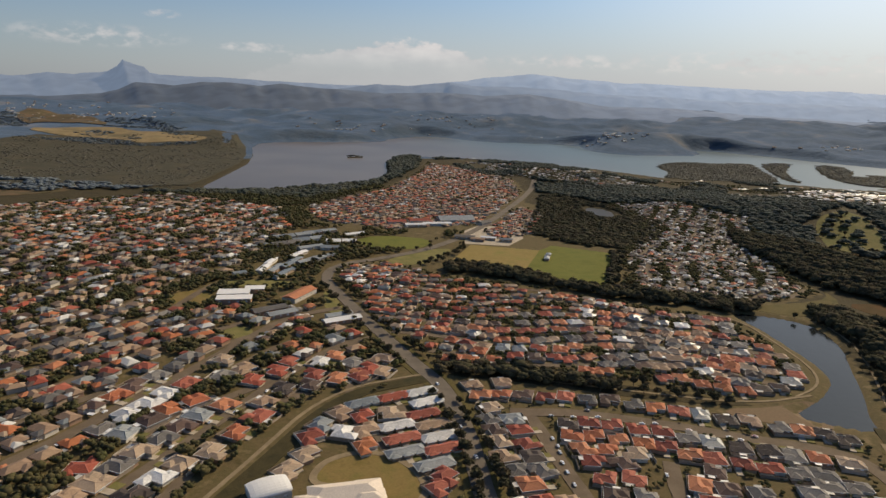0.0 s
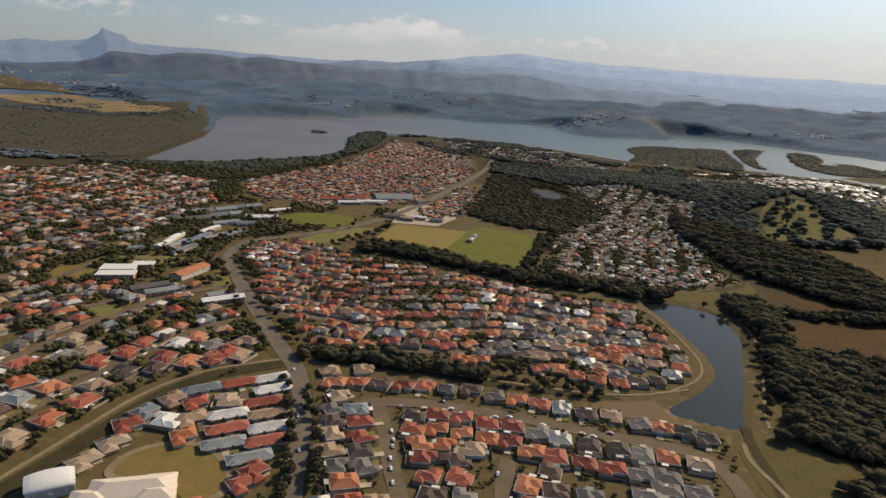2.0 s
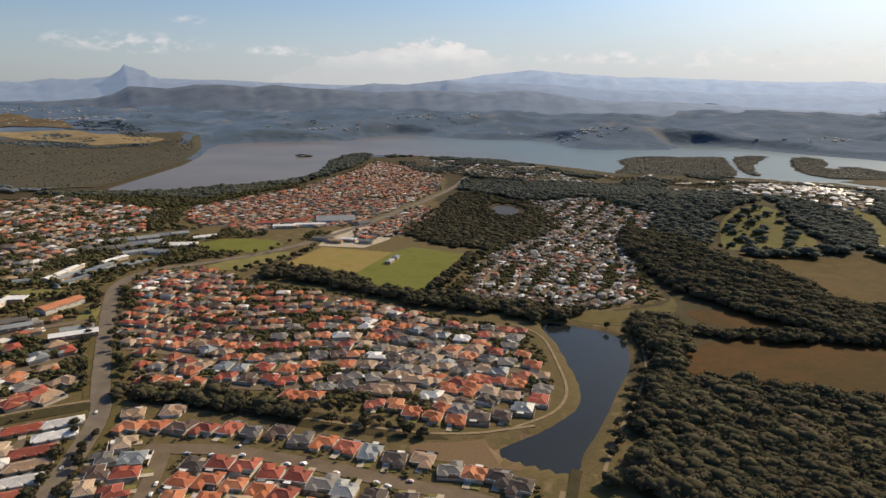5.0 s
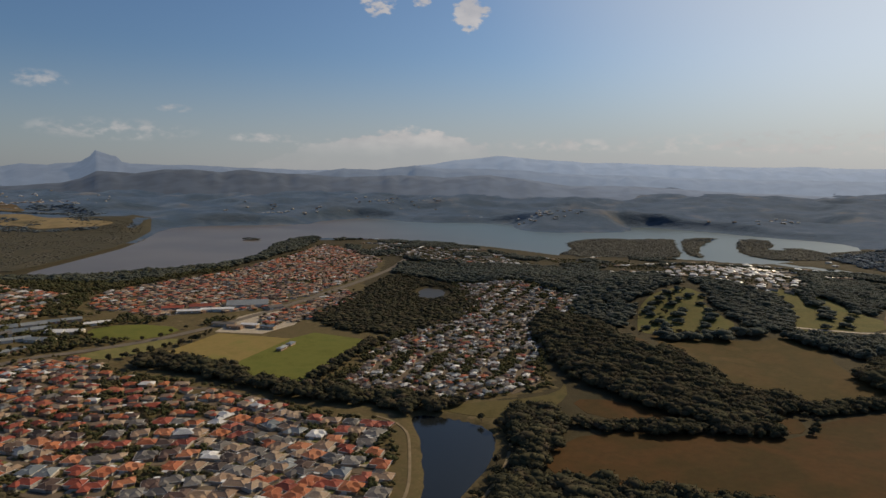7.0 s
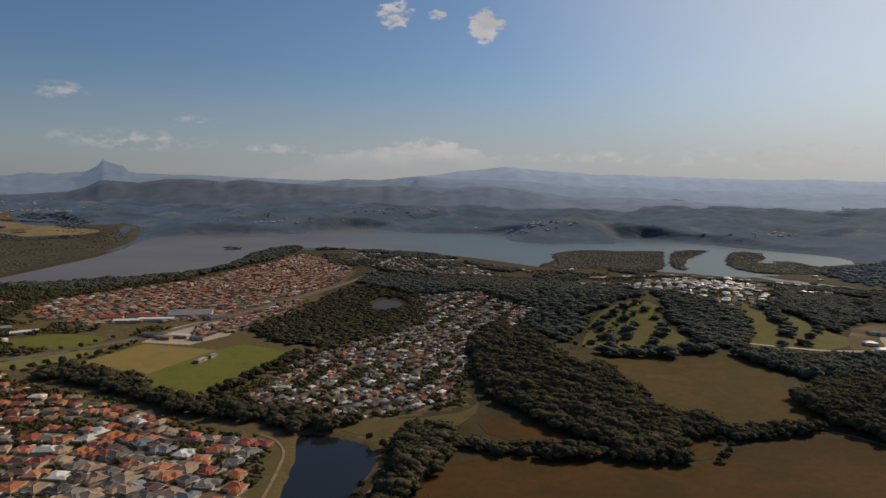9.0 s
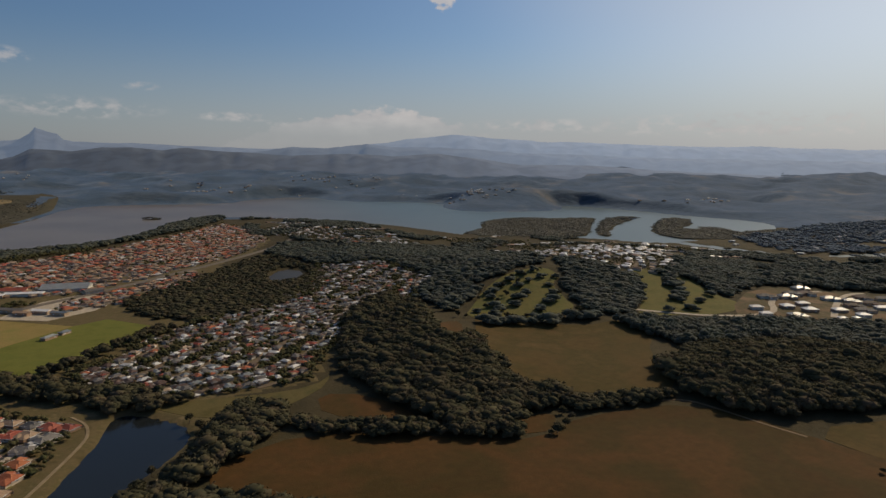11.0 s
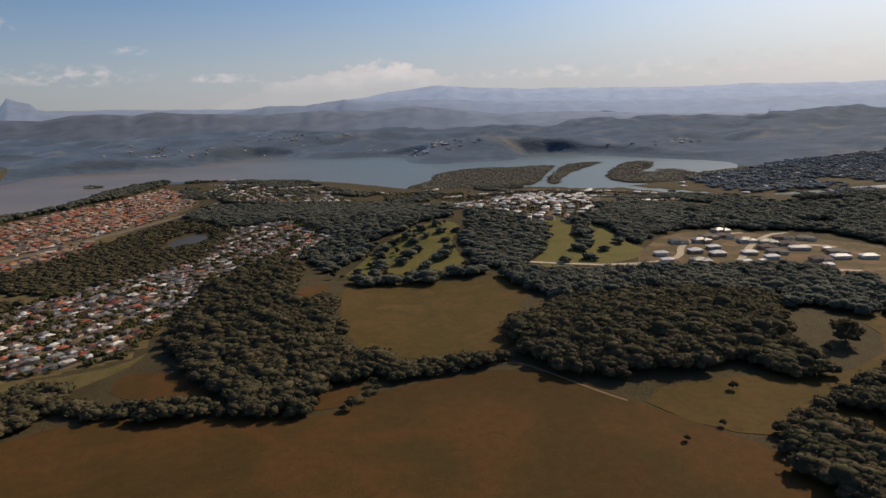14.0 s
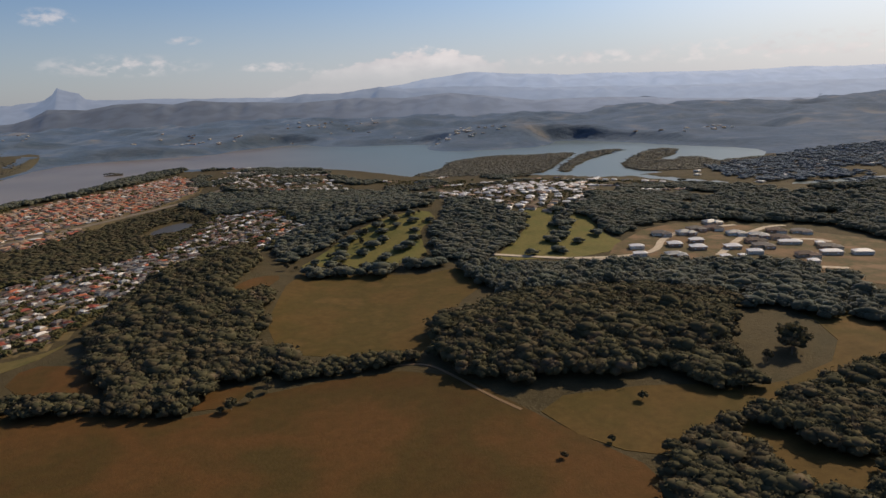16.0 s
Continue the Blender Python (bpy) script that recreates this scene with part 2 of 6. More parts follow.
M = {
    "ground": material("dry_ground", [(0.078, 0.063, 0.027), (0.120, 0.090, 0.044), (0.088, 0.072, 0.031), (0.148, 0.110, 0.058)], 0.09, 0.8, 0.95, 0.3, 0.8),
    "scrub": material("scrub_ground", [(0.046, 0.038, 0.019), (0.058, 0.046, 0.023), (0.040, 0.035, 0.018)], 0.03, 0.5, 0.95, 0.5, 0.5),
    # distance haze over the hills is put into the blue base and sheen
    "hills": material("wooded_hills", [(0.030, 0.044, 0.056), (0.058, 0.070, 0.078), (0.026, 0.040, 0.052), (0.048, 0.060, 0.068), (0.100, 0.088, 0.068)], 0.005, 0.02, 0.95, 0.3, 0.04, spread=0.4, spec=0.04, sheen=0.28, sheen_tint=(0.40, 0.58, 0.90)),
    "mudflat": material("mangrove_flat", [(0.082, 0.070, 0.044), (0.056, 0.052, 0.034), (0.072, 0.062, 0.040)], 0.012, 0.08, 0.95, 0.2, 0.3, spread=0.22),
    "asphalt": material("asphalt", [(0.128, 0.098, 0.068), (0.148, 0.114, 0.080)], 0.1, 3.0, 0.9, 0.1, 4.0),
    "highway": material("highway_asphalt", [(0.130, 0.110, 0.088), (0.155, 0.130, 0.103)], 0.1, 3.0, 0.9, 0.1, 4.0),
    "concrete": material("pale_concrete", [(0.34, 0.29, 0.22), (0.42, 0.36, 0.28)], 0.3, 3.0, 0.9, 0.1, 4.0),
    "fence": material("paling_fence", [(0.26, 0.21, 0.16), (0.34, 0.28, 0.22), (0.45, 0.40, 0.34)], 0.5, 3.0, 0.9, 0.2, 6.0, by="object"),
    "path": material("sandy_path", [(0.20, 0.155, 0.095), (0.24, 0.185, 0.115)], 0.2, 2.0, 0.95, 0.1, 4.0),
    "oval": material("worn_grass", [(0.15, 0.115, 0.035), (0.19, 0.135, 0.05), (0.13, 0.11, 0.033)], 0.06, 1.0, 0.95, 0.1, 2.0),
    "pitch": material("green_pitch", [(0.106, 0.116, 0.022), (0.128, 0.130, 0.028), (0.092, 0.104, 0.021)], 0.04, 1.0, 0.95, 0.1, 2.0),
    "pitch_dry": material("dry_pitch", [(0.19, 0.155, 0.048), (0.225, 0.165, 0.058), (0.16, 0.145, 0.042)], 0.04, 1.0, 0.95, 0.1, 2.0),
    "verge": material("mown_verge", [(0.14, 0.135, 0.045), (0.18, 0.155, 0.06)], 0.08, 1.0, 0.95, 0.15, 2.0),
    "pasture": material("brown_pasture", [(0.064, 0.033, 0.0100), (0.052, 0.034, 0.0095), (0.074, 0.037, 0.0115), (0.046, 0.031, 0.0090)], 0.013, 0.22, 0.95, 0.25, 1.0),
    "pasture_olive": material("olive_pasture", [(0.070, 0.046, 0.013), (0.084, 0.053, 0.016), (0.060, 0.044, 0.012), (0.092, 0.056, 0.019)], 0.016, 0.22, 0.95, 0.25, 1.0),
    "bank_grass": material("rank_bank_grass", [(0.085, 0.070, 0.024), (0.104, 0.084, 0.032), (0.066, 0.060, 0.022)], 0.07, 0.8, 0.95, 0.25, 1.2),
    "weeds": material("drain_weeds", [(0.040, 0.036, 0.017), (0.056, 0.046, 0.021), (0.032, 0.032, 0.016)], 0.08, 0.8, 0.95, 0.3, 1.0),
    "meadow": material("green_meadow", [(0.098, 0.098, 0.028), (0.122, 0.106, 0.034), (0.086, 0.090, 0.026)], 0.03, 0.4, 0.95, 0.25, 1.0),
    "gold": material("golden_pasture", [(0.20, 0.152, 0.078), (0.25, 0.188, 0.098), (0.12, 0.10, 0.055)], 0.012, 0.1, 0.95, 0.1, 0.5),
    "bare": material("bare_earth", [(0.17, 0.11, 0.062), (0.13, 0.088, 0.05), (0.07, 0.062, 0.03), (0.15, 0.10, 0.06)], 0.03, 0.5, 0.95, 0.15, 1.0),
    "mud": material("muddy_bank", [(0.16, 0.105, 0.06), (0.13, 0.09, 0.05)], 0.1, 1.0, 0.8, 0.2, 2.0),
    "lake": water_material("lake_water", (0.155, 0.128, 0.104), 0.3, 0.15, 0.05, 0.22, (0.085, 0.115, 0.115)),
    "pond": water_material("pond_water", (0.055, 0.052, 0.045), 0.4, 0.3, 0.25, 0.12),
    "lagoon": water_material("lagoon_water", (0.018, 0.022, 0.024), 0.12, 0.25, 0.25, 0.3),
    "leaf": material("foliage", [(0.066, 0.062, 0.036), (0.090, 0.074, 0.046), (0.056, 0.056, 0.034), (0.080, 0.072, 0.040), (0.094, 0.074, 0.050)], 0.06, 1.0, 0.9, 0.2, 1.5, spread=0.25, spec=0.03, thin=0.2),
    "leaf_garden": material("garden_foliage", [(0.110, 0.104, 0.046), (0.130, 0.112, 0.056), (0.086, 0.090, 0.042), (0.120, 0.118, 0.050)], 0.12, 1.0, 0.9, 0.2, 1.5, spread=0.25, spec=0.05, thin=0.4),
    # mid-distance foliage, its blue tint and sheen imitating haze
    "leaf_mid": material("hazed_mid_foliage", [(0.076, 0.082, 0.054), (0.098, 0.094, 0.062), (0.068, 0.078, 0.054), (0.098, 0.092, 0.058)], 0.03, 0.5, 0.9, 0.2, 1.0, spread=0.25, spec=0.05, thin=0.2, sheen=0.16, sheen_tint=(0.55, 0.66, 0.80)),
    # far foliage made pale and bluish, with sheen, as painted air haze
    "leaf_far": material("hazed_far_foliage", [(0.105, 0.120, 0.122), (0.116, 0.127, 0.126), (0.098, 0.114, 0.118), (0.120, 0.128, 0.124)], 0.02, 0.2, 0.95, 0.3, 0.2, sheen=0.24, sheen_tint=(0.50, 0.64, 0.86), spread=0.2, spec=0.05),
    "mangrove": material("mangrove_foliage", [(0.106, 0.100, 0.080), (0.116, 0.107, 0.084), (0.096, 0.095, 0.076)], 0.1, 0.8, 0.9, 0.2, 0.6, by="island", spread=0.15, spec=0.05),
    "bark": material("bark", [(0.13, 0.10, 0.075), (0.18, 0.15, 0.12)], 0.5, 4.0, 0.95, 0.6, 6.0),
    "glass": material("window_glass", [(0.02, 0.024, 0.03)], 0.5, 3.0, 0.08, 0.0, spec=0.6),
    "metal": material("painted_steel", [(0.55, 0.54, 0.52), (0.62, 0.61, 0.58)], 0.5, 3.0, 0.45, 0.05),
    "rubber": material("tyre_rubber", [(0.02, 0.02, 0.02)], 0.5, 3.0, 0.9, 0.1),
    "white": material("white_roof_sheet", [(0.70, 0.69, 0.67), (0.62, 0.61, 0.59)], 0.2, 2.0, 0.4, 0.08, 3.0),
    "cream": material("cream_roof_sheet", [(0.66, 0.57, 0.47), (0.60, 0.52, 0.43)], 0.2, 2.0, 0.5, 0.08, 3.0),
    "pool": material("pool_water", [(0.05, 0.22, 0.24), (0.06, 0.26, 0.27)], 0.5, 3.0, 0.1, 0.1, 2.0, spec=0.5),
    # emission stands in for air haze, paler for each farther range
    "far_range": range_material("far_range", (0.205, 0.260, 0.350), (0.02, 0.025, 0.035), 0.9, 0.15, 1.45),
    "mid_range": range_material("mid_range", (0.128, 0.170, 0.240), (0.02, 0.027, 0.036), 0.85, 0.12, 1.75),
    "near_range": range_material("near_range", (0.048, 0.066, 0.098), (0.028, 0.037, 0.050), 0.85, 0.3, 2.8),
}
ROOF = {
    "o": ((0.361, 0.131, 0.06), (0.31, 0.103, 0.052), (0.396, 0.163, 0.084)),
    "r": ((0.275, 0.072, 0.046), (0.215, 0.062, 0.043), (0.31, 0.099, 0.065)),
    "t": ((0.31, 0.215, 0.142), (0.258, 0.176, 0.12), (0.344, 0.258, 0.181)),
    "g": ((0.146, 0.133, 0.12), (0.189, 0.176, 0.159), (0.112, 0.105, 0.099)),
    "d": ((0.082, 0.056, 0.047), (0.112, 0.073, 0.06), (0.065, 0.052, 0.047)),
    "w": ((0.568, 0.55, 0.516), (0.482, 0.473, 0.447), (0.619, 0.602, 0.568)),
    "b": ((0.172, 0.189, 0.194), (0.138, 0.159, 0.172), (0.232, 0.245, 0.241)),
}
ROOF_WORDS = {"o": "orange terracotta tiled", "r": "brick-red tiled", "t": "sandy tan tiled", "g": "grey tiled", "d": "dark brown tiled", "w": "white sheet-metal", "b": "blue-grey sheet-metal"}
for k, c in ROOF.items():
    M["roof_" + k] = material("roof_" + ROOF_WORDS[k].replace(" ", "_").replace("-", "_"), list(c), 0.12, 1.2, 0.45 if k in "wb" else 0.75, 0.35, 3.5, by="object", spread=0.45, spec=0.5 if k in "wb" else 0.15)
for k, c in ROOF.items():
    M["cap_" + k] = material("ridge_caps_of_" + ROOF_WORDS[k].replace(" ", "_").replace("-", "_"), [tuple(min(0.75, 1.25 * q + 0.02) for q in p) for p in c], 0.3, 2.0, 0.8, 0.2, 4.0, by="object", spread=0.3)
WALL = [(0.40, 0.30, 0.21), (0.48, 0.41, 0.32), (0.33, 0.22, 0.15), (0.56, 0.52, 0.45)]
M["wall"] = material("rendered_brick_wall", WALL, 0.4, 3.0, 0.9, 0.15, 5.0, by="object")
M["patio"] = material("patio_sheet", [(0.72, 0.71, 0.69), (0.30, 0.28, 0.25), (0.60, 0.58, 0.54), (0.10, 0.10, 0.10), (0.42, 0.36, 0.29)], 0.4, 3.0, 0.5, 0.0, by="island", spec=0.4)
M["patio_near"] = material("patio_sheeting", [(0.70, 0.69, 0.67), (0.45, 0.42, 0.38), (0.62, 0.60, 0.56), (0.20, 0.20, 0.20)], 0.4, 3.0, 0.5, 0.0, by="object", spec=0.4)
M["wall_far"] = material("far_house_wall", WALL, 0.4, 3.0, 0.9, 0.0, by="island")


def roof_mix(name, codes):
    """One material for many joined roofs, a colour for each house."""
    return material(name, [ROOF[k][i % 3] for i, k in enumerate(codes)], 0.5, 3.0, 0.7, 0.0, by="island", spread=0.25)


# ---- plan: outlines in metres ----
LAKE = [(-352, 563), (-239, 553), (-120, 600), (-58, 632), (2, 756), (39, 951), (120, 1120), (177, 1100), (301, 1040), (447, 900), (515, 769), (567, 624), (646, 606), (786, 528), (834, 440), (941, 450), (1044, 494), (1133, 509), (1305, 600), (1380, 738), (1310, 944),
        (1290, 1112), (1190, 1360), (1056, 1150), (930, 1142), (787, 1170), (757, 1296), (838, 1500), (724, 1600), (544, 1621), (447, 1933), (232, 1759), (172, 1579), (-148, 1574), (-236, 1466), (-247, 1010), (-309, 736)]
MANGROVE_BANK = [(554, 649), (645, 738), (687, 852), (760, 925), (848, 960), (904, 915), (1030, 915), (956, 818), (878, 706), (829, 628), (775, 560), (698, 573), (598, 606)]
MANGROVE_SPIT = [(945, 585), (1045, 710), (1160, 835), (1238, 880), (1230, 805), (1140, 705), (1055, 640), (1085, 615), (1140, 662), (1160, 630), (1130, 545), (1210, 570), (1280, 570), (1240, 490), (1060, 440), (930, 470)]
FINGER = [(821, 590), (896, 703), (1038, 894), (1099, 925), (1159, 910), (1065, 832), (949, 719), (867, 622), (812, 530)]
LAGOON = [(57, -121), (68, -119), (83, -130), (97, -145), (101, -162), (91, -185), (79, -204), (63, -221), (41, -247), (23, -267), (13, -276), (3, -291), (-5, -289), (-14, -281), (-24, -272), (-30, -265), (-18, -259), (-6, -255), (4, -251), (16, -244), (28, -236), (36, -222), (42, -206), (45, -191), (49, -176), (53, -158), (55, -143), (56, -130)]
POND = [(183, 319), (204, 342), (222, 317), (210, 271), (182, 254), (172, 278)]
RIVER_EAST = [(1001, 228), (1013, 251), (1051, 244), (1115, 246), (1185, 240), (1400, 190), (1400, 160), (1185, 206), (1084, 214)]
RIVER_ARM = [(896, 500), (908, 425), (934, 346), (954, 296), (939, 283), (907, 324), (886, 393), (878, 470)]
FRONT = [(-186, -194), (-154, -209), (-93, -244), (-55, -272), (-30, -287), (-14, -300), (-22, -313), (-43, -345), (-110, -370), (-215, -370), (-203, -296), (-192, -248)]
PENINSULA = [(-212, -65), (-216, 20), (-211, 58), (-186, 85), (-150, 58), (-127, 22), (-49, -39), (8, -104), (47, -134), (33, -196), (19, -229), (-6, -243), (-43, -235), (-87, -208), (-139, -174), (-184, -146), (-203, -120)]
EAST_SUBURB = [(19, -40), (75, 50), (209, 208), (241, 351), (318, 279), (343, 168), (249, 45), (182, -56), (167, -98), (99, -110), (42, -81)]
NORTH_SUBURB = [(-205, 380), (-150, 450), (-46, 560), (80, 800), (140, 960), (190, 800), (206, 620), (160, 470), (100, 350), (111, 287), (31, 165), (-31, 140), (-17, 228), (-119, 212), (-201, 275)]
WEST_SUBURB = [(-640, 400), (-381, 518), (-232, 378), (-222, 261), (-303, 38), (-276, -80), (-224, -80), (-206, -158), (-234, -176), (-262, -186), (-300, -236), (-330, -275), (-460, -300), (-640, -100)]
HILL_TOWN = [(465, 250), (560, 330), (690, 400), (712, 300), (680, 160), (590, 80), (535, 100), (500, 160)]
LAKE_TOWN = [(187, 760), (247, 860), (348, 834), (401, 600), (440, 500), (339, 491), (260, 538)]
SHORE_TOWN = [(470, 620), (560, 560), (700, 470), (830, 380), (900, 300), (760, 270), (640, 330), (520, 420)]
ESTATE = [(569, -39), (661, 40), (724, 25), (761, -41), (783, -106), (686, -180), (672, -139), (630, -100), (568, -72)]
MAIN_ROAD = [(-215, -370), (-207, -295), (-202, -270), (-197, -247), (-193, -215), (-192, -186), (-197, -165), (-203, -130), (-211, -80), (-219, -26), (-226, 31), (-206, 70), (-161, 87), (-100, 122), (-41, 183), (15, 253), (181, 488), (240, 600)]


def rounded(poly, n=2, closed=True):
    """Corner cutting, for outlines that nature or a road builder has rounded."""
    p = [Vector((x, y)) for x, y in poly]
    for _ in range(n):
        q = []
        pairs = list(zip(p, p[1:] + p[:1])) if closed else list(zip(p, p[1:]))
        for a, b in pairs:
            q += [a * 0.75 + b * 0.25, a * 0.25 + b * 0.75]
        p = q if closed else [p[0]] + q + [p[-1]]
    return [(v.x, v.y) for v in p]


def outside(poly, x, y):
    """Signed distance to an outline, negative within."""
    x, y = np.asarray(x, float), np.asarray(y, float)
    best, inn = np.full(x.shape, 1e12), np.zeros(x.shape, bool)
    for (ax, ay), (bx, by) in zip(poly, list(poly[1:]) + [poly[0]]):
        ex, ey = bx - ax, by - ay
        s = np.clip(((x - ax) * ex + (y - ay) * ey) / (ex * ex + ey * ey + 1e-9), 0, 1)
        best = np.minimum(best, (x - ax - s * ex) ** 2 + (y - ay - s * ey) ** 2)
        cross = ((ay > y) != (by > y)) & (x < (bx - ax) * (y - ay) / (by - ay + 1e-12) + ax)
        inn ^= cross
    d = np.sqrt(best)
    return np.where(inn, -d, d)


def from_line(line, x, y):
    x, y = np.asarray(x, float), np.asarray(y, float)
    best = np.full(x.shape, 1e12)
    for (ax, ay), (bx, by) in zip(line, line[1:]):
        ex, ey = bx - ax, by - ay
        s = np.clip(((x - ax) * ex + (y - ay) * ey) / (ex * ex + ey * ey + 1e-9), 0, 1)
        best = np.minimum(best, (x - ax - s * ex) ** 2 + (y - ay - s * ey) ** 2)
    return np.sqrt(best)


LATTICE = np.random.RandomState(7).rand(256, 256)


def wave(x, y, size, seed=0):
    """Smooth value noise, 0 to 1."""
    u, v = np.asarray(x, float) / size + 37.1 * seed, np.asarray(y, float) / size + 17.7 * seed
    i, j = np.floor(u).astype(int), np.floor(v).astype(int)
    a, b = u - i, v - j
    a, b = a * a * (3 - 2 * a), b * b * (3 - 2 * b)
    g00, g10 = LATTICE[i % 256, j % 256], LATTICE[(i + 1) % 256, j % 256]
    g01, g11 = LATTICE[i % 256, (j + 1) % 256], LATTICE[(i + 1) % 256, (j + 1) % 256]
    return (g00 * (1 - a) + g10 * a) * (1 - b) + (g01 * (1 - a) + g11 * a) * b


def step(x, lo, hi):
    s = np.clip((np.asarray(x, float) - lo) / (hi - lo), 0, 1)
    return s * s * (3 - 2 * s)


LAKE_R, LAGOON_R, POND_R = rounded(LAKE, 1), rounded(LAGOON, 1), rounded(POND, 2)
BANK_R, SPIT_R, FINGER_R = rounded(MANGROVE_BANK, 1), rounded(MANGROVE_SPIT, 1), rounded(FINGER, 1)
RIVER_R, ARM_R = rounded(RIVER_EAST, 1), rounded(RIVER_ARM, 1)


def in_water(x, y):
    """Signed distance to open water."""
    d = outside(LAKE_R, x, y)
    for isle in (BANK_R, SPIT_R, FINGER_R):
        d = np.maximum(d, -outside(isle, x, y))
    d = np.maximum(d, 14 - np.hypot((np.asarray(x) + 6) / 1.3, np.asarray(y) - 1086))
    for w in (LAGOON_R, POND_R, RIVER_R, ARM_R):
        d = np.minimum(d, outside(w, x, y))
    return d


# knolls: centre, half-widths, height
KNOLLS = [(560, 180, 150, 130, 25), (420, 130, 80, 110, 11), (340, 660, 110, 190, 13), (258, -30, 50, 95, 9), (455, -190, 75, 50, 8), (330, 300, 110, 120, 12), (-460, 160, 240, 260, 7),
          (960, 1420, 300, 200, 12), (1500, 1250, 350, 300, 18), (-760, 1900, 330, 420, 16), (250, 2250, 420, 350, 25), (690, 300, 130, 130, 9), (-1150, 2700, 500, 600, 34)]


def height(x, y):
    x, y = np.asarray(x, float), np.asarray(y, float)
    z = np.zeros(x.shape)
    for cx, cy, rx, ry, h in KNOLLS:
        z = z + h * np.exp(-((x - cx) / rx) ** 2 - ((y - cy) / ry) ** 2)
    r = np.hypot(x - 100, y + 300)
    far = step(r, 1500, 4600)
    az = np.degrees(np.arctan2(x, y + 500))
    tall = 40 + 18 * step(az, -6, 16) - 20 * step(az, 30, 55) - 28 * step(-az, 12, 17)
    ridged = 0.40 * (1 - np.abs(2 * wave(x, y, 620, 3) - 1)) + 0.32 * (1 - np.abs(2 * wave(x, y, 270, 5) - 1)) + 0.19 * wave(x, y, 110, 6) + 0.09 * wave(x, y, 55, 8)
    z = z + far * tall * (0.45 + 1.15 * ridged) + step(r, 1350, 2300) * 76 * (ridged - 0.30)
    # broken ground on the plain
    z = z + 0.25 * (wave(x, y, 30, 9) - 0.5)
    d = in_water(x, y)
    z = z * step(d, 2, 90) + np.clip(d / 3.5, -1, 0.15) * 2.0
    return z - 0.3


def part(name, verts, faces, mat, parent=None, label="", smooth=False):
    """One mesh object from arrays of corners and faces."""
    me = bpy.data.meshes.new(name)
    if isinstance(faces, np.ndarray) and len(faces):
        v, f = np.asarray(verts, np.float32), faces.astype(np.int32)
        me.vertices.add(len(v))
        me.vertices.foreach_set("co", v.ravel())
        k = f.shape[1]
        me.loops.add(f.size)
        me.loops.foreach_set("vertex_index", f.ravel())
        me.polygons.add(len(f))
        me.polygons.foreach_set("loop_start", np.arange(0, f.size, k, dtype=np.int32))
        me.update(calc_edges=True)
    else:
        me.from_pydata([tuple(map(float, p)) for p in verts], [], [tuple(map(int, q)) for q in faces])
    me.polygons.foreach_set("use_smooth", np.full(len(me.polygons), smooth))
    for m in mat if isinstance(mat, (list, tuple)) else [mat]:
        me.materials.append(M[m] if isinstance(m, str) else m)
    ob = new(name, me)
    ob.parent = parent
    if label:
        ob["label"] = label
    return ob


LAWNS = []


def drape(name, poly, mat, lift=0.12, cell=9.0, label="", category="", kind="structure", flat=None):
    """A sheet of ground cover laid on the land."""
    if "lawn" in name or "field" in name or "green" in name:
        LAWNS.append(poly)
    bm = bmesh.new()
    bm.faces.new([bm.verts.new((x, y, 0)) for x, y in poly])
    xs, ys = [p[0] for p in poly], [p[1] for p in poly]
    for lo, hi, axis in ((min(xs), max(xs), 0), (min(ys), max(ys), 1)):
        c = math.ceil(lo / cell) * cell
        while c < hi:
            no = (1, 0, 0) if axis == 0 else (0, 1, 0)
            bmesh.ops.bisect_plane(bm, geom=bm.verts[:] + bm.edges[:] + bm.faces[:], plane_co=(c if axis == 0 else 0, c if axis == 1 else 0, 0), plane_no=no)
            c += cell
    bmesh.ops.triangulate(bm, faces=bm.faces[:])
    co = np.array([v.co[:] for v in bm.verts])
    z = height(co[:, 0], co[:, 1]) + lift if flat is None else np.full(len(co), flat)
    for v, h in zip(bm.verts, z):
        v.co.z = h
    for f in bm.faces:
        if f.normal.z < 0:
            f.normal_flip()
    bmesh.ops.recalc_face_normals(bm, faces=bm.faces[:])
    if flat is None:                        # a skirt into the land
        skirt = bmesh.ops.extrude_edge_only(bm, edges=[e for e in bm.edges if e.is_boundary])["geom"]
        for v in skirt:
            if isinstance(v, bmesh.types.BMVert):
                v.co.z -= 0.8
    me = bpy.data.meshes.new(name)
    bm.to_mesh(me)
    bm.free()
    me.materials.append(M[mat])
    return tagged(new(name, me), label, category, "", kind)


STREETS = []


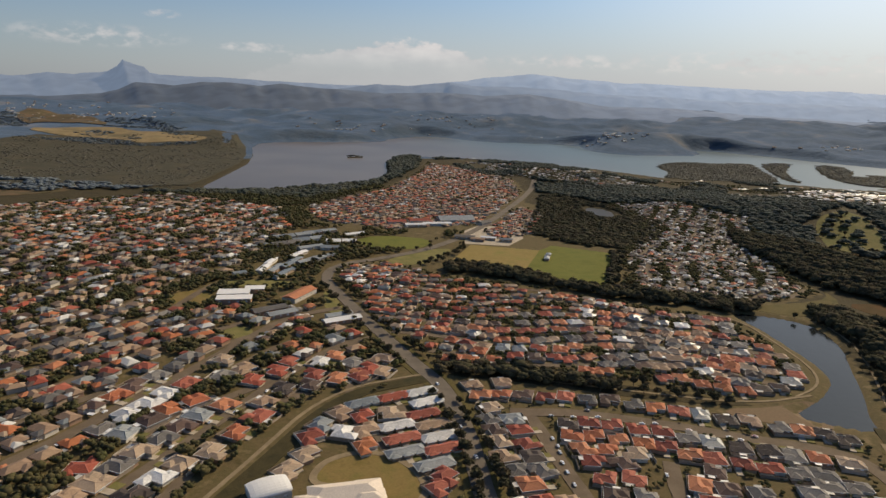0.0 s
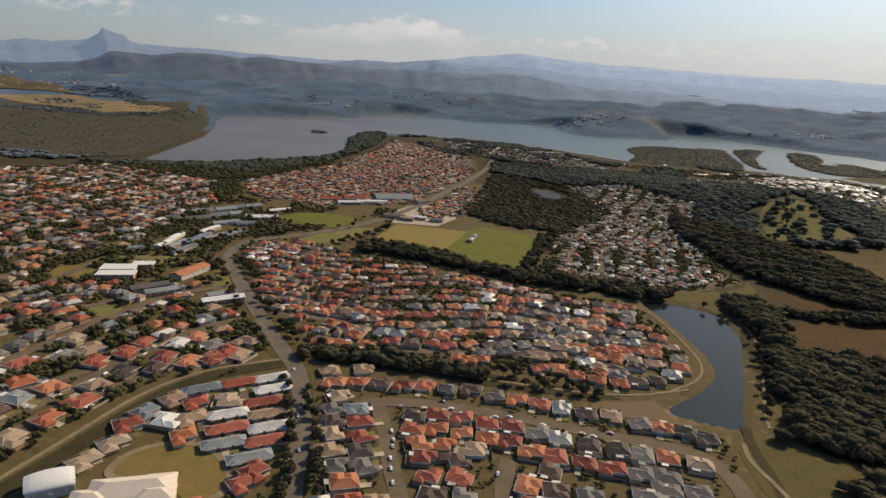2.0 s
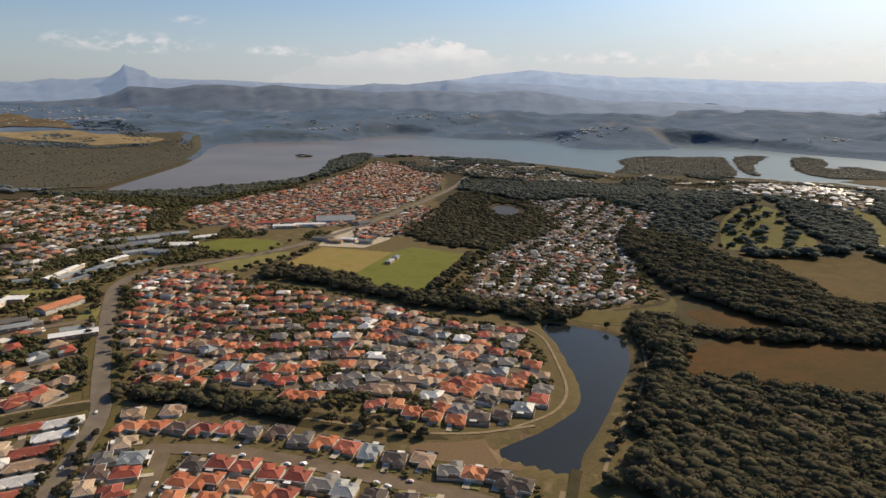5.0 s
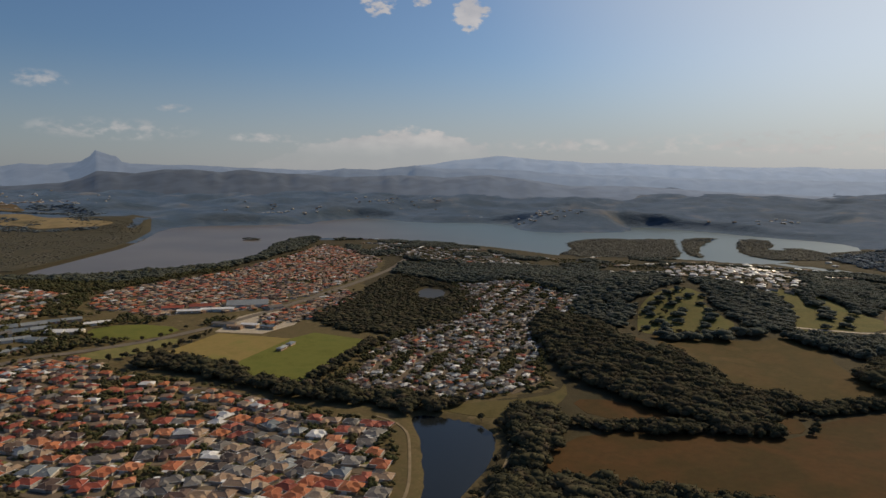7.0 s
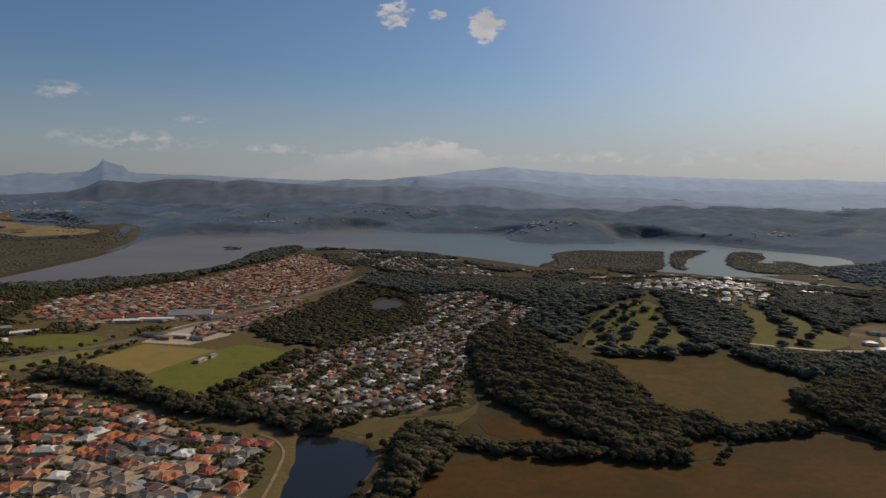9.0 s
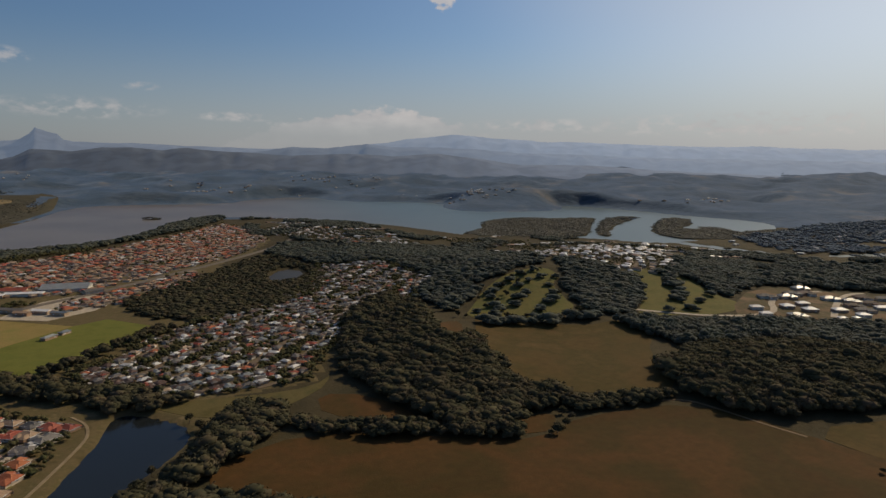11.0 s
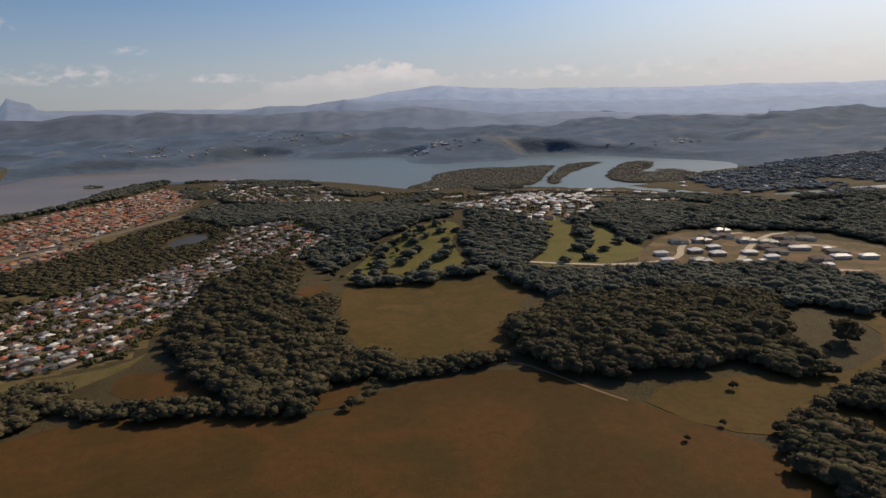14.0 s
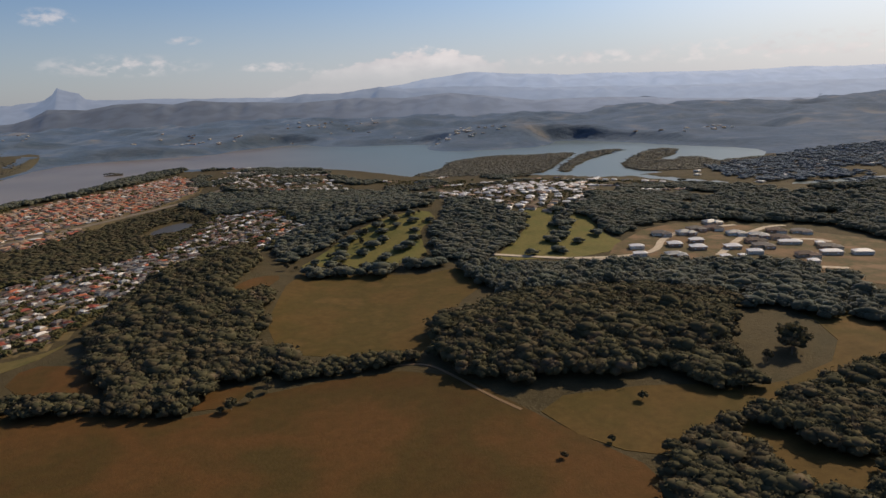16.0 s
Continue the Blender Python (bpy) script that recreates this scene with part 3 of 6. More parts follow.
def strip(name, line, width, mat, lift=0.2, label="", category="road", kind="structure", smooth=2, every=6.0):
    """A road, path or line of even width along a line."""
    pts = rounded(line, smooth, closed=False) if smooth else list(line)
    dense = [pts[0]]
    for a, b in zip(pts, pts[1:]):
        n = max(1, int(math.dist(a, b) / every))
        dense += [(a[0] + (b[0] - a[0]) * i / n, a[1] + (b[1] - a[1]) * i / n) for i in range(1, n + 1)]
    P = np.array(dense)
    if name == "street":
        STREETS.append((pts, width))
    d = np.gradient(P, axis=0)
    d /= np.linalg.norm(d, axis=1)[:, None] + 1e-9
    side = np.stack([-d[:, 1], d[:, 0]], 1) * width / 2
    L, R = P + side, P - side
    z = height(P[:, 0], P[:, 1])
    zl = np.maximum(np.maximum(height(L[:, 0], L[:, 1]), height(R[:, 0], R[:, 1])), z) + lift
    n = len(P)
    V = np.concatenate([np.column_stack([L, zl]), np.column_stack([R, zl]), np.column_stack([L, zl - 0.5]), np.column_stack([R, zl - 0.5])])
    F = []
    for i in range(n - 1):
        F += [(n + i, n + i + 1, i + 1, i), (i, i + 1, 2 * n + i + 1, 2 * n + i), (n + i + 1, n + i, 3 * n + i, 3 * n + i + 1)]
    return tagged(part(name, V, np.array(F), mat), label, category, "", kind)


# ---- ground, water ----
def make_ground():
    def axis(spans):
        out = [spans[0][0]]
        for a, b, s in spans:
            n = max(1, round((b - a) / s))
            out += [a + (b - a) * i / n for i in range(1, n + 1)]
        return np.array(out)
    xs = axis([(-6500, -2200, 110), (-2200, -700, 34), (-700, -420, 9), (-420, 130, 4.5), (130, 800, 7), (800, 1500, 13), (1500, 3200, 34), (3200, 7500, 110)])
    ys = axis([(-1500, -700, 60), (-700, -330, 9), (-330, -100, 4.5), (-100, 420, 8), (420, 1200, 13), (1200, 2100, 20), (2100, 5200, 36), (5200, 7000, 110)])
    X, Y = np.meshgrid(xs, ys)
    Z = height(X, Y)
    nx, ny = len(xs), len(ys)
    i = np.arange(nx * ny).reshape(ny, nx)
    F = np.stack([i[:-1, :-1], i[:-1, 1:], i[1:, 1:], i[1:, :-1]], -1).reshape(-1, 4)
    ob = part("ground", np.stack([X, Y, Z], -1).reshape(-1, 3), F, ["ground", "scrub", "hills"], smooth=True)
    cx, cy = X.reshape(-1)[F].mean(1), Y.reshape(-1)[F].mean(1)
    r = np.hypot(cx - 100, cy + 300)
    lakeside = outside(LAKE_R, cx, cy)
    idx = np.zeros(len(F), np.int32)
    idx[(cx > 105 + 30 * wave(cx, cy, 40, 2)) | (cy > 420) | ((cy < -120) & (cx > 24 + (np.maximum(cy, -640) + 290) * 0.62 + 26 * (wave(cx, cy, 30, 4) - 0.5)))] = 1
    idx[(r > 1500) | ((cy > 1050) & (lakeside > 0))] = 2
    for town in (EAST_SUBURB, NORTH_SUBURB):
        idx[outside(town, cx, cy) < 3] = 0
    ob.data.polygons.foreach_set("material_index", idx)
    tagged(ob, "dry grassy plain rising to dark wooded hills", "ground", "", "structure")


make_ground()
drape("lake_water", [(-420, 500), (-60, 520), (420, 480), (800, 380), (1450, 480), (1500, 1000), (1250, 1420), (820, 1600), (520, 2010), (200, 1850), (-330, 1650)], "lake", flat=-1.25, cell=400, label="broad grey lake with a muddy sheen", category="lake")
drape("lagoon_water", [(40, -108), (15, -200), (0, -235), (-50, -256), (-42, -277), (5, -304), (45, -280), (95, -215), (116, -155), (90, -108)], "lagoon", flat=-1.25, cell=200, label="dark still lagoon beside the houses", category="lagoon")
drape("pond_water", [(165, 250), (225, 250), (235, 350), (170, 345)], "pond", flat=-1.25, cell=200, label="small dark pond among trees", category="pond")
drape("river_water", [(975, 190), (1415, 140), (1425, 200), (985, 262)], "lake", flat=-1.25, cell=300, label="pale stretch of river behind trees", category="river")
drape("creek_water", [(868, 515), (905, 515), (968, 292), (932, 272), (884, 330)], "lake", flat=-1.18, cell=300, label="narrow arm of the lake", category="creek")


def far_range(name, mat, dist, crest, rough, seed, label):
    """A mountain range: a long ridge with spurs running down in front of it."""
    az = np.arange(-42, 82, 0.2)
    top = np.interp(az, [a for a, _ in crest], [e for _, e in crest])
    d = dist / np.cos(np.radians(np.clip(az - 18, -36, 44)))
    V = []
    rows = ((0.78, 0.0), (0.83, 0.22), (0.88, 0.46), (0.93, 0.68), (0.97, 0.87), (1.0, 1.0), (1.03, 0.5))
    for k, (fr, up) in enumerate(rows):
        rr = d * fr * (1 + 0.010 * (wave(az * 40, 0 * az + 90 * k, 60, seed) - 0.5))
        crag = rough * (wave(az * 40, 0 * az, 60, seed) + 0.5 * wave(az * 40, 0 * az, 22, seed + 1) + 0.25 * wave(az * 40, 0 * az, 9, seed + 2) - 0.85)
        zt = 142 + np.tan(np.radians(top + crag)) * d
        zz = -20 + (zt + 20) * up * (1 + (0.0 if up == 1 else 0.22) * (wave(az * 40, 0 * az + 70 * k, 34, seed + 4) - 0.5))
        V.append(np.stack([rr * np.sin(np.radians(az)), -500 + rr * np.cos(np.radians(az)), zz], -1))
    n, V = len(az), np.concatenate(V)
    i = np.arange(n * len(rows)).reshape(len(rows), n)
    F = np.stack([i[:-1, :-1], i[:-1, 1:], i[1:, 1:], i[1:, :-1]], -1).reshape(-1, 4)
    tagged(part(name, V, F, mat, smooth=True), label, "mountain range", "", "structure")


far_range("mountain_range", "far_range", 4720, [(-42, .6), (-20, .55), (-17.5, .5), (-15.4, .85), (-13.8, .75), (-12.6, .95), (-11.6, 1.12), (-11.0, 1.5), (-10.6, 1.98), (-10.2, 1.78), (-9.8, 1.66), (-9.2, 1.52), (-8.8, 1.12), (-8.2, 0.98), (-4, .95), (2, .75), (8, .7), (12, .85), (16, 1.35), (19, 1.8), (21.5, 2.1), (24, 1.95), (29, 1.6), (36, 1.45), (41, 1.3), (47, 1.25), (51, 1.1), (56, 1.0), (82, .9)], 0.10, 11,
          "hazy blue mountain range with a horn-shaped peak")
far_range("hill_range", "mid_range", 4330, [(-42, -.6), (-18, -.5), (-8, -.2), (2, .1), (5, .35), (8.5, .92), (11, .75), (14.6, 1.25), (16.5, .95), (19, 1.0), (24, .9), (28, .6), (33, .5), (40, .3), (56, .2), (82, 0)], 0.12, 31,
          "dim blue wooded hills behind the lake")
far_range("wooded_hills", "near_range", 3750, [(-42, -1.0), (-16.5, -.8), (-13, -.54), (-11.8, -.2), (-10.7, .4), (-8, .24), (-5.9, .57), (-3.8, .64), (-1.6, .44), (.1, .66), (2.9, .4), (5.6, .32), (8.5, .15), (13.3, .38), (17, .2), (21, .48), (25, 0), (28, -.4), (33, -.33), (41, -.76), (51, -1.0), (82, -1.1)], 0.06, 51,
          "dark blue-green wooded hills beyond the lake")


# ---- roads, fields ----
strip("main_road", MAIN_ROAD, 9, "highway", 0.3, "grey two-lane main road through the suburbs")
for off in (-6.5, 6.5):
    line = rounded(MAIN_ROAD[:9], 1, closed=False)
    strip("verge", [(x + off, y) for x, y in line], 3.0, "bank_grass", 0.16, "rank grass verge beside the main road", "verge")
strip("street", [(-168, -226), (-164, -228), (-137, -235), (-114, -248), (-91, -263), (-71, -278), (-50, -291), (-34, -304), (-34, -322), (-44, -345)], 8, "asphalt", 0.2, "brown-grey residential street", "street")
strip("street", [(-160, -228), (-162, -254), (-166, -278), (-168, -306), (-180, -372)], 7, "asphalt", 0.22, "brown-grey residential street", "street")
strip("street", [(-118, -287), (-127, -302), (-133, -318), (-134, -345)], 7, "asphalt", 0.2, "brown-grey residential street", "street")
strip("street", [(-420, -250), (-390, -220), (-368, -197), (-346, -168), (-318, -136), (-293, -103), (-262, -62), (-224, -50)], 7, "asphalt", 0.2, "long straight residential street", "street")
strip("street", [(-370, -282), (-335, -238), (-303, -198), (-266, -149), (-240, -125), (-214, -112)], 6.5, "asphalt", 0.2, "long straight residential street", "street")
strip("street", [(-240, -176), (-244, -206), (-236, -232), (-236, -248)], 4.5, "asphalt", 0.2, "narrow drive between villas", "street")
strip("street", [(-220, -190), (-219, -215), (-222, -245), (-220, -272)], 4.0, "asphalt", 0.2, "narrow drive between villas", "street")
strip("street", [(556, 110), (594, 148), (666, 270), (782, 478)], 4.5, "asphalt", 0.3, "brown-grey street climbing through the hill town", "street")
strip("country_road", [(440, 18), (460, 8), (505, -20), (561, -50), (600, -64), (700, -140)], 6, "concrete", 0.3, "country road along the paddocks")
for road in ([(532, -34), (567, -45), (606, -43), (637, -3), (689, 20), (734, 20)], [(644, -71), (699, -27), (753, 4), (775, 2)], [(699, -27), (754, -55), (757, -69)]):
    strip("estate_road", road, 6, "concrete", 0.42, "pale new road of the housing estate")
strip("farm_track", [(350, -196), (368, -201), (377, -222), (386, -246), (394, -262)], 1.8, "mud", 0.2, "reddish dirt farm track", "track")
strip("footpath", [(-10, -249), (5, -245), (18, -238), (28, -226), (34, -213), (39, -196), (44, -177), (49, -156), (50, -145), (47, -130), (38, -118)], 1.5, "path", 0.25, "sandy footpath round the lagoon", "path")
strip("footpath", [(12, -292), (28, -272), (49, -250), (70, -227), (87, -205), (100, -182), (107, -162)], 1.6, "path", 0.25, "sandy track along the lagoon's eastern shore", "path")
strip("footpath", [(-150, -188), (-90, -223), (-40, -250), (0, -250)], 1.8, "path", 0.25, "sandy footpath beside the canal", "path")
strip("canal_bank", [(-195, -179), (-214, -182), (-238, -187), (-260, -206), (-278, -231), (-292, -250), (-330, -300)], 8.5, "weeds", 0.22, "dark weedy bed of a drain", "drain")
strip("footpath", [(-195, -173), (-213, -175.5), (-240, -180.5), (-264.5, -199), (-283, -225), (-298, -246), (-338, -300)], 2.0, "path", 0.28, "pale footpath beside the drain", "path")
strip("footpath", [(-10, -300), (-18, -312), (-20, -330), (-26, -352)], 2.2, "path", 0.25, "pale footpath at the end of the houses", "path")
drape("sports_field", rounded([(-180, 165), (-144, 191), (-87, 160), (-114, 119), (-159, 124)], 1), "pitch", label="bright green sports field ringed by trees", category="field")
drape("sports_field", [(-98, 71), (-58, 130), (4, 93), (-43, 25)], "pitch_dry", label="straw-coloured sports field", category="field")
drape("sports_field", [(-43, 25), (4, 93), (27, 111), (77, 64), (2, -38), (-33, -15)], "pitch", 0.18, label="large bright green sports field", category="field")
# canal scrub; its dark tone also stands in for the shade of the trees
drape("canal_bed", rounded([(-190, -160), (-139, -182), (-89, -216), (-45, -245), (-40, -254), (-92, -232), (-142, -198), (-190, -176)], 1), "scrub", 0.1, label="scrubby bed of the canal, dark with scrub and painted tree shade", category="canal")
drape("car_park", [(-62, 136), (-20, 118), (12, 150), (30, 200), (-8, 232), (-40, 200)], "concrete", 0.14, label="wide pale car park beside the shops", category="car park")
drape("school_field", rounded([(-343, -12), (-336, 8), (-318, 8), (-310, -10), (-317, -28), (-334, -28)], 1), "oval", label="worn school playing field", category="field")
drape("school_field", rounded([(-306, 34), (-255, 26), (-246, 6), (-296, 10)], 1), "verge", label="green school playing field", category="field")
drape("roadside_lawn", rounded([(-168, 68), (-142, 98), (-102, 118), (-82, 112), (-108, 82), (-134, 56)], 1), "verge", 0.16, label="mown green lawn beside the main road", category="grass")
CLEARING = [(273, -30), (290, 1), (309, 5), (292, -42), (271, -65)]
OVAL = [(-271, -262), (-265, -250), (-257, -246), (-247, -245), (-236, -250), (-229, -260), (-226, -272), (-228, -284), (-240, -289), (-247, -274), (-262, -268)]
strip("footpath", OVAL[-1:] + OVAL[:9], 3.2, "path", 0.3, "wide pale path round the oval green", "path")
drape("bowling_green", rounded(OVAL, 2), "oval", 0.2, label="worn oval green beside the community hall", category="green")
drape("school_lawn", rounded([(-236, -54), (-230, -2), (-224, -22), (-222, -58), (-230, -64)], 1), "verge", 0.16, label="triangle of dry grass beside the brick hall", category="grass")
drape("school_lawn", rounded([(-308, -86), (-303, -73), (-287, -79), (-286, -93), (-299, -98)], 1), "verge", 0.16, label="strip of dry grass between houses", category="grass")
drape("lagoon_mud", rounded([(-60, -250), (-34, -256), (-12, -254), (0, -256), (-24, -267), (-16, -285), (-34, -276), (-60, -262)], 1), "mud", 0.1, label="muddy brown flat at the lagoon's end", category="mud flat")
drape("grass_bank", rounded([(-8, -300), (12, -308), (28, -324), (22, -338), (0, -350), (-35, -352), (-24, -318), (-14, -300), (0, -298)], 1), "bank_grass", 0.12, label="rank grassy bank beyond the last houses", category="grass")
strip("creek_bed", [(2, -288), (-5, -298), (-11, -309), (-18, -326), (-27, -342), (-36, -360)], 4.5, "weeds", 0.16, "dark weedy creek bed below the lagoon", "creek bed")
drape("grass_bank", rounded([(76, -115), (94, -111), (151, -114), (178, -100), (186, -68), (176, -108), (157, -129), (123, -155), (118, -142), (103, -140), (88, -128)], 1), "bank_grass", 0.12, label="dry grass strip below the houses", category="grass")
PADDOCKS = [("pasture", CLEARING, "small brown clearing inside a wood"),
            ("pasture_olive", [(316, 12), (348, 7), (401, -36), (454, -22), (456, -60), (407, -115), (381, -189), (337, -179), (285, -149)], "olive-brown paddock between woods"),
            ("pasture", [(165, -157), (167, -122), (196, -133), (217, -178), (202, -175)], "small brown paddock beside a hedgerow"),
            ("pasture", [(252, -196), (289, -190), (275, -214), (254, -212)], "brown strip of pasture under trees"),
            ("pasture", [(106, -200), (155, -175), (228, -207), (262, -222), (300, -200), (372, -206), (400, -270), (425, -330), (400, -480), (250, -560), (60, -520), (60, -400), (96, -350), (116, -290), (108, -235)], "wide brown paddock, dry and grazed"),
            ("pasture_olive", [(398, -255), (470, -262), (500, -282), (570, -262), (600, -200), (580, -170), (660, -190), (800, -300), (620, -460), (420, -480), (440, -320), (410, -300)], "olive-brown paddock beside a round wood"),
            ("meadow", [(318, 22), (342, 58), (366, 92), (398, 120), (430, 132), (457, 134), (458, 98), (436, 80), (429, 45), (426, 12), (393, -2), (345, 8)], "sunlit green hillside meadow"),
            ("meadow", [(551, 112), (585, 108), (608, 96), (605, 66), (594, 20), (600, -6), (560, -34), (501, -26), (468, -18), (505, 22), (538, 65)], "sunlit green meadow below the hill town")]
for i, (m, poly, label) in enumerate(PADDOCKS):
    drape("meadow" if m == "meadow" else "paddock", rounded(poly, 1), m, 0.08 + 0.015 * i, label=label, category="meadow" if m == "meadow" else "paddock")
drape("bare_ground", rounded([(560, -30), (661, 45), (740, 30), (790, -60), (830, -140), (700, -200), (660, -140), (620, -100), (566, -75)], 1), "bare", 0.2, label="bare earth of a new housing estate", category="earth")
drape("golden_pasture", rounded([(-800, 1500), (-800, 1600), (-641, 1618), (-598, 1614), (-551, 1534), (-460, 1492), (-364, 1459), (-349, 1421), (-386, 1378), (-472, 1360), (-514, 1345), (-588, 1416)], 1), "gold", 1.6, 40, label="golden dry pasture on a low hill", category="pasture")
drape("golden_pasture", rounded([(-1000, 2200), (-865, 2194), (-730, 1952), (-631, 1748), (-698, 1680), (-900, 1800)], 1), "bare", 2.5, 40, label="tan dry pasture beyond the flats", category="pasture")
drape("golden_pasture", rounded([(-680, 510), (-587, 640), (-498, 690), (-480, 625), (-558, 530)], 1), "bare", 0.4, 30, label="strip of bare brown pasture", category="pasture")
drape("mangrove_flat", rounded([(-900, 1431), (-375, 1529), (-331, 1753), (-250, 1466), (-262, 1010), (-325, 736), (-372, 575), (-800, 720)], 1), "mudflat", 1.0, 40, label="brown tidal flat under low mangroves", category="flat")


# ---- houses ----
def hip(cx, cy, w, d, z, rise, over=0.45, thick=0.22):
    """A hipped roof over a w by d rectangle, with a fascia."""
    w, d = w + 2 * over, d + 2 * over
    run = min(w, d) / 2 * 0.98
    rx, ry = (w / 2 - run, 0) if w >= d else (0, d / 2 - run)
    c = [(-w / 2, -d / 2), (w / 2, -d / 2), (w / 2, d / 2), (-w / 2, d / 2)]
    V = [(cx + x, cy + y, z - thick) for x, y in c] + [(cx + x, cy + y, z) for x, y in c] + [(cx - rx, cy - ry, z + rise), (cx + rx, cy + ry, z + rise)]
    F = [(3, 2, 1, 0)] + [(i, (i + 1) % 4, 4 + (i + 1) % 4, 4 + i) for i in range(4)]
    F += [(4, 5, 9, 8), (5, 6, 9), (6, 7, 8, 9), (7, 4, 8)] if w >= d else [(4, 5, 8), (5, 6, 9, 8), (6, 7, 9), (7, 4, 8, 9)]
    return V, F


def caps(cx, cy, w, d, z, rise, over=0.45):
    """Ridge and hip cappings laid over a hipped roof."""
    V, F = hip(cx, cy, w, d, z, rise, over)
    V = [Vector(v) for v in V]
    out = []
    for a, b in [(8, 9)] + [(i, 8 if (i in (4, 7) if w >= d else i in (4, 5)) else 9) for i in (4, 5, 6, 7)]:
        p, q = V[a], V[b]
        if (p - q).length < 0.4:
            continue
        side = (q - p).cross(Vector((0, 0, 1))).normalized() * 0.17
        up, low = Vector((0, 0, 0.10)), Vector((0, 0, -0.03))
        c = [p + side + low, p + up, p - side + low, q + side + low, q + up, q - side + low]
        out.append(([tuple(v) for v in c], [(0, 1, 4, 3), (1, 2, 5, 4)]))
    return join(*out)


def gutter(cx, cy, w, d, z, over=0.45):
    """The pale gutter round the eaves of a block."""
    w, d = w + 2 * over, d + 2 * over
    x0, x1, y0, y1 = cx - w / 2, cx + w / 2, cy - d / 2, cy + d / 2
    return join(box(x0 - 0.12, x1 + 0.12, y0 - 0.12, y0 - 0.005, z - 0.2, z + 0.03), box(x0 - 0.12, x1 + 0.12, y1 + 0.005, y1 + 0.12, z - 0.2, z + 0.03),
                box(x0 - 0.12, x0 - 0.005, y0, y1, z - 0.2, z + 0.03), box(x1 + 0.005, x1 + 0.12, y0, y1, z - 0.2, z + 0.03))


def box(x0, x1, y0, y1, z0, z1):
    V = [(x0, y0, z0), (x1, y0, z0), (x1, y1, z0), (x0, y1, z0), (x0, y0, z1), (x1, y0, z1), (x1, y1, z1), (x0, y1, z1)]
    return V, [(3, 2, 1, 0), (4, 5, 6, 7), (0, 1, 5, 4), (1, 2, 6, 5), (2, 3, 7, 6), (3, 0, 4, 7)]


def join(*pieces):
    V, F = [], []
    for v, f in pieces:
        n = len(V)
        V += v
        F += [tuple(i + n for i in q) for q in f]
    return V, F


# shape of each kind of house: main body, then wings, as (cx, cy, w, d)
SHAPES = [[(0, 0.6, 9.2, 6.2), (2.2, -2.6, 4.6, 6.0), (-2.6, 3.0, 3.8, 4.2)],
          [(0, 1.2, 9.8, 6.0), (-2.6, -2.6, 4.6, 6.4), (2.8, 4.0, 4.2, 4.4)],
          [(0, 1.0, 9.6, 6.2), (2.6, -2.8, 4.6, 6.0), (-2.8, -1.8, 3.6, 4.4)],
          [(-1.2, 0, 6.0, 10.4), (2.2, 2.4, 6.4, 5.0), (2.0, -2.8, 5.0, 4.2)],
          [(0, 0.4, 10.2, 5.8), (-2.9, -2.6, 4.4, 5.6), (2.6, 3.0, 5.0, 5.2)],
          [(0, 0, 17.5, 6.0), (-5.6, -2.6, 3.8, 3.0), (0.2, -2.6, 3.8, 3.0), (6.0, -2.6, 3.8, 3.0), (-3.0, 2.4, 4.2, 2.8), (4.4, 2.4, 4.2, 2.8)]]
EAVES = 1.4
KINDS = {}


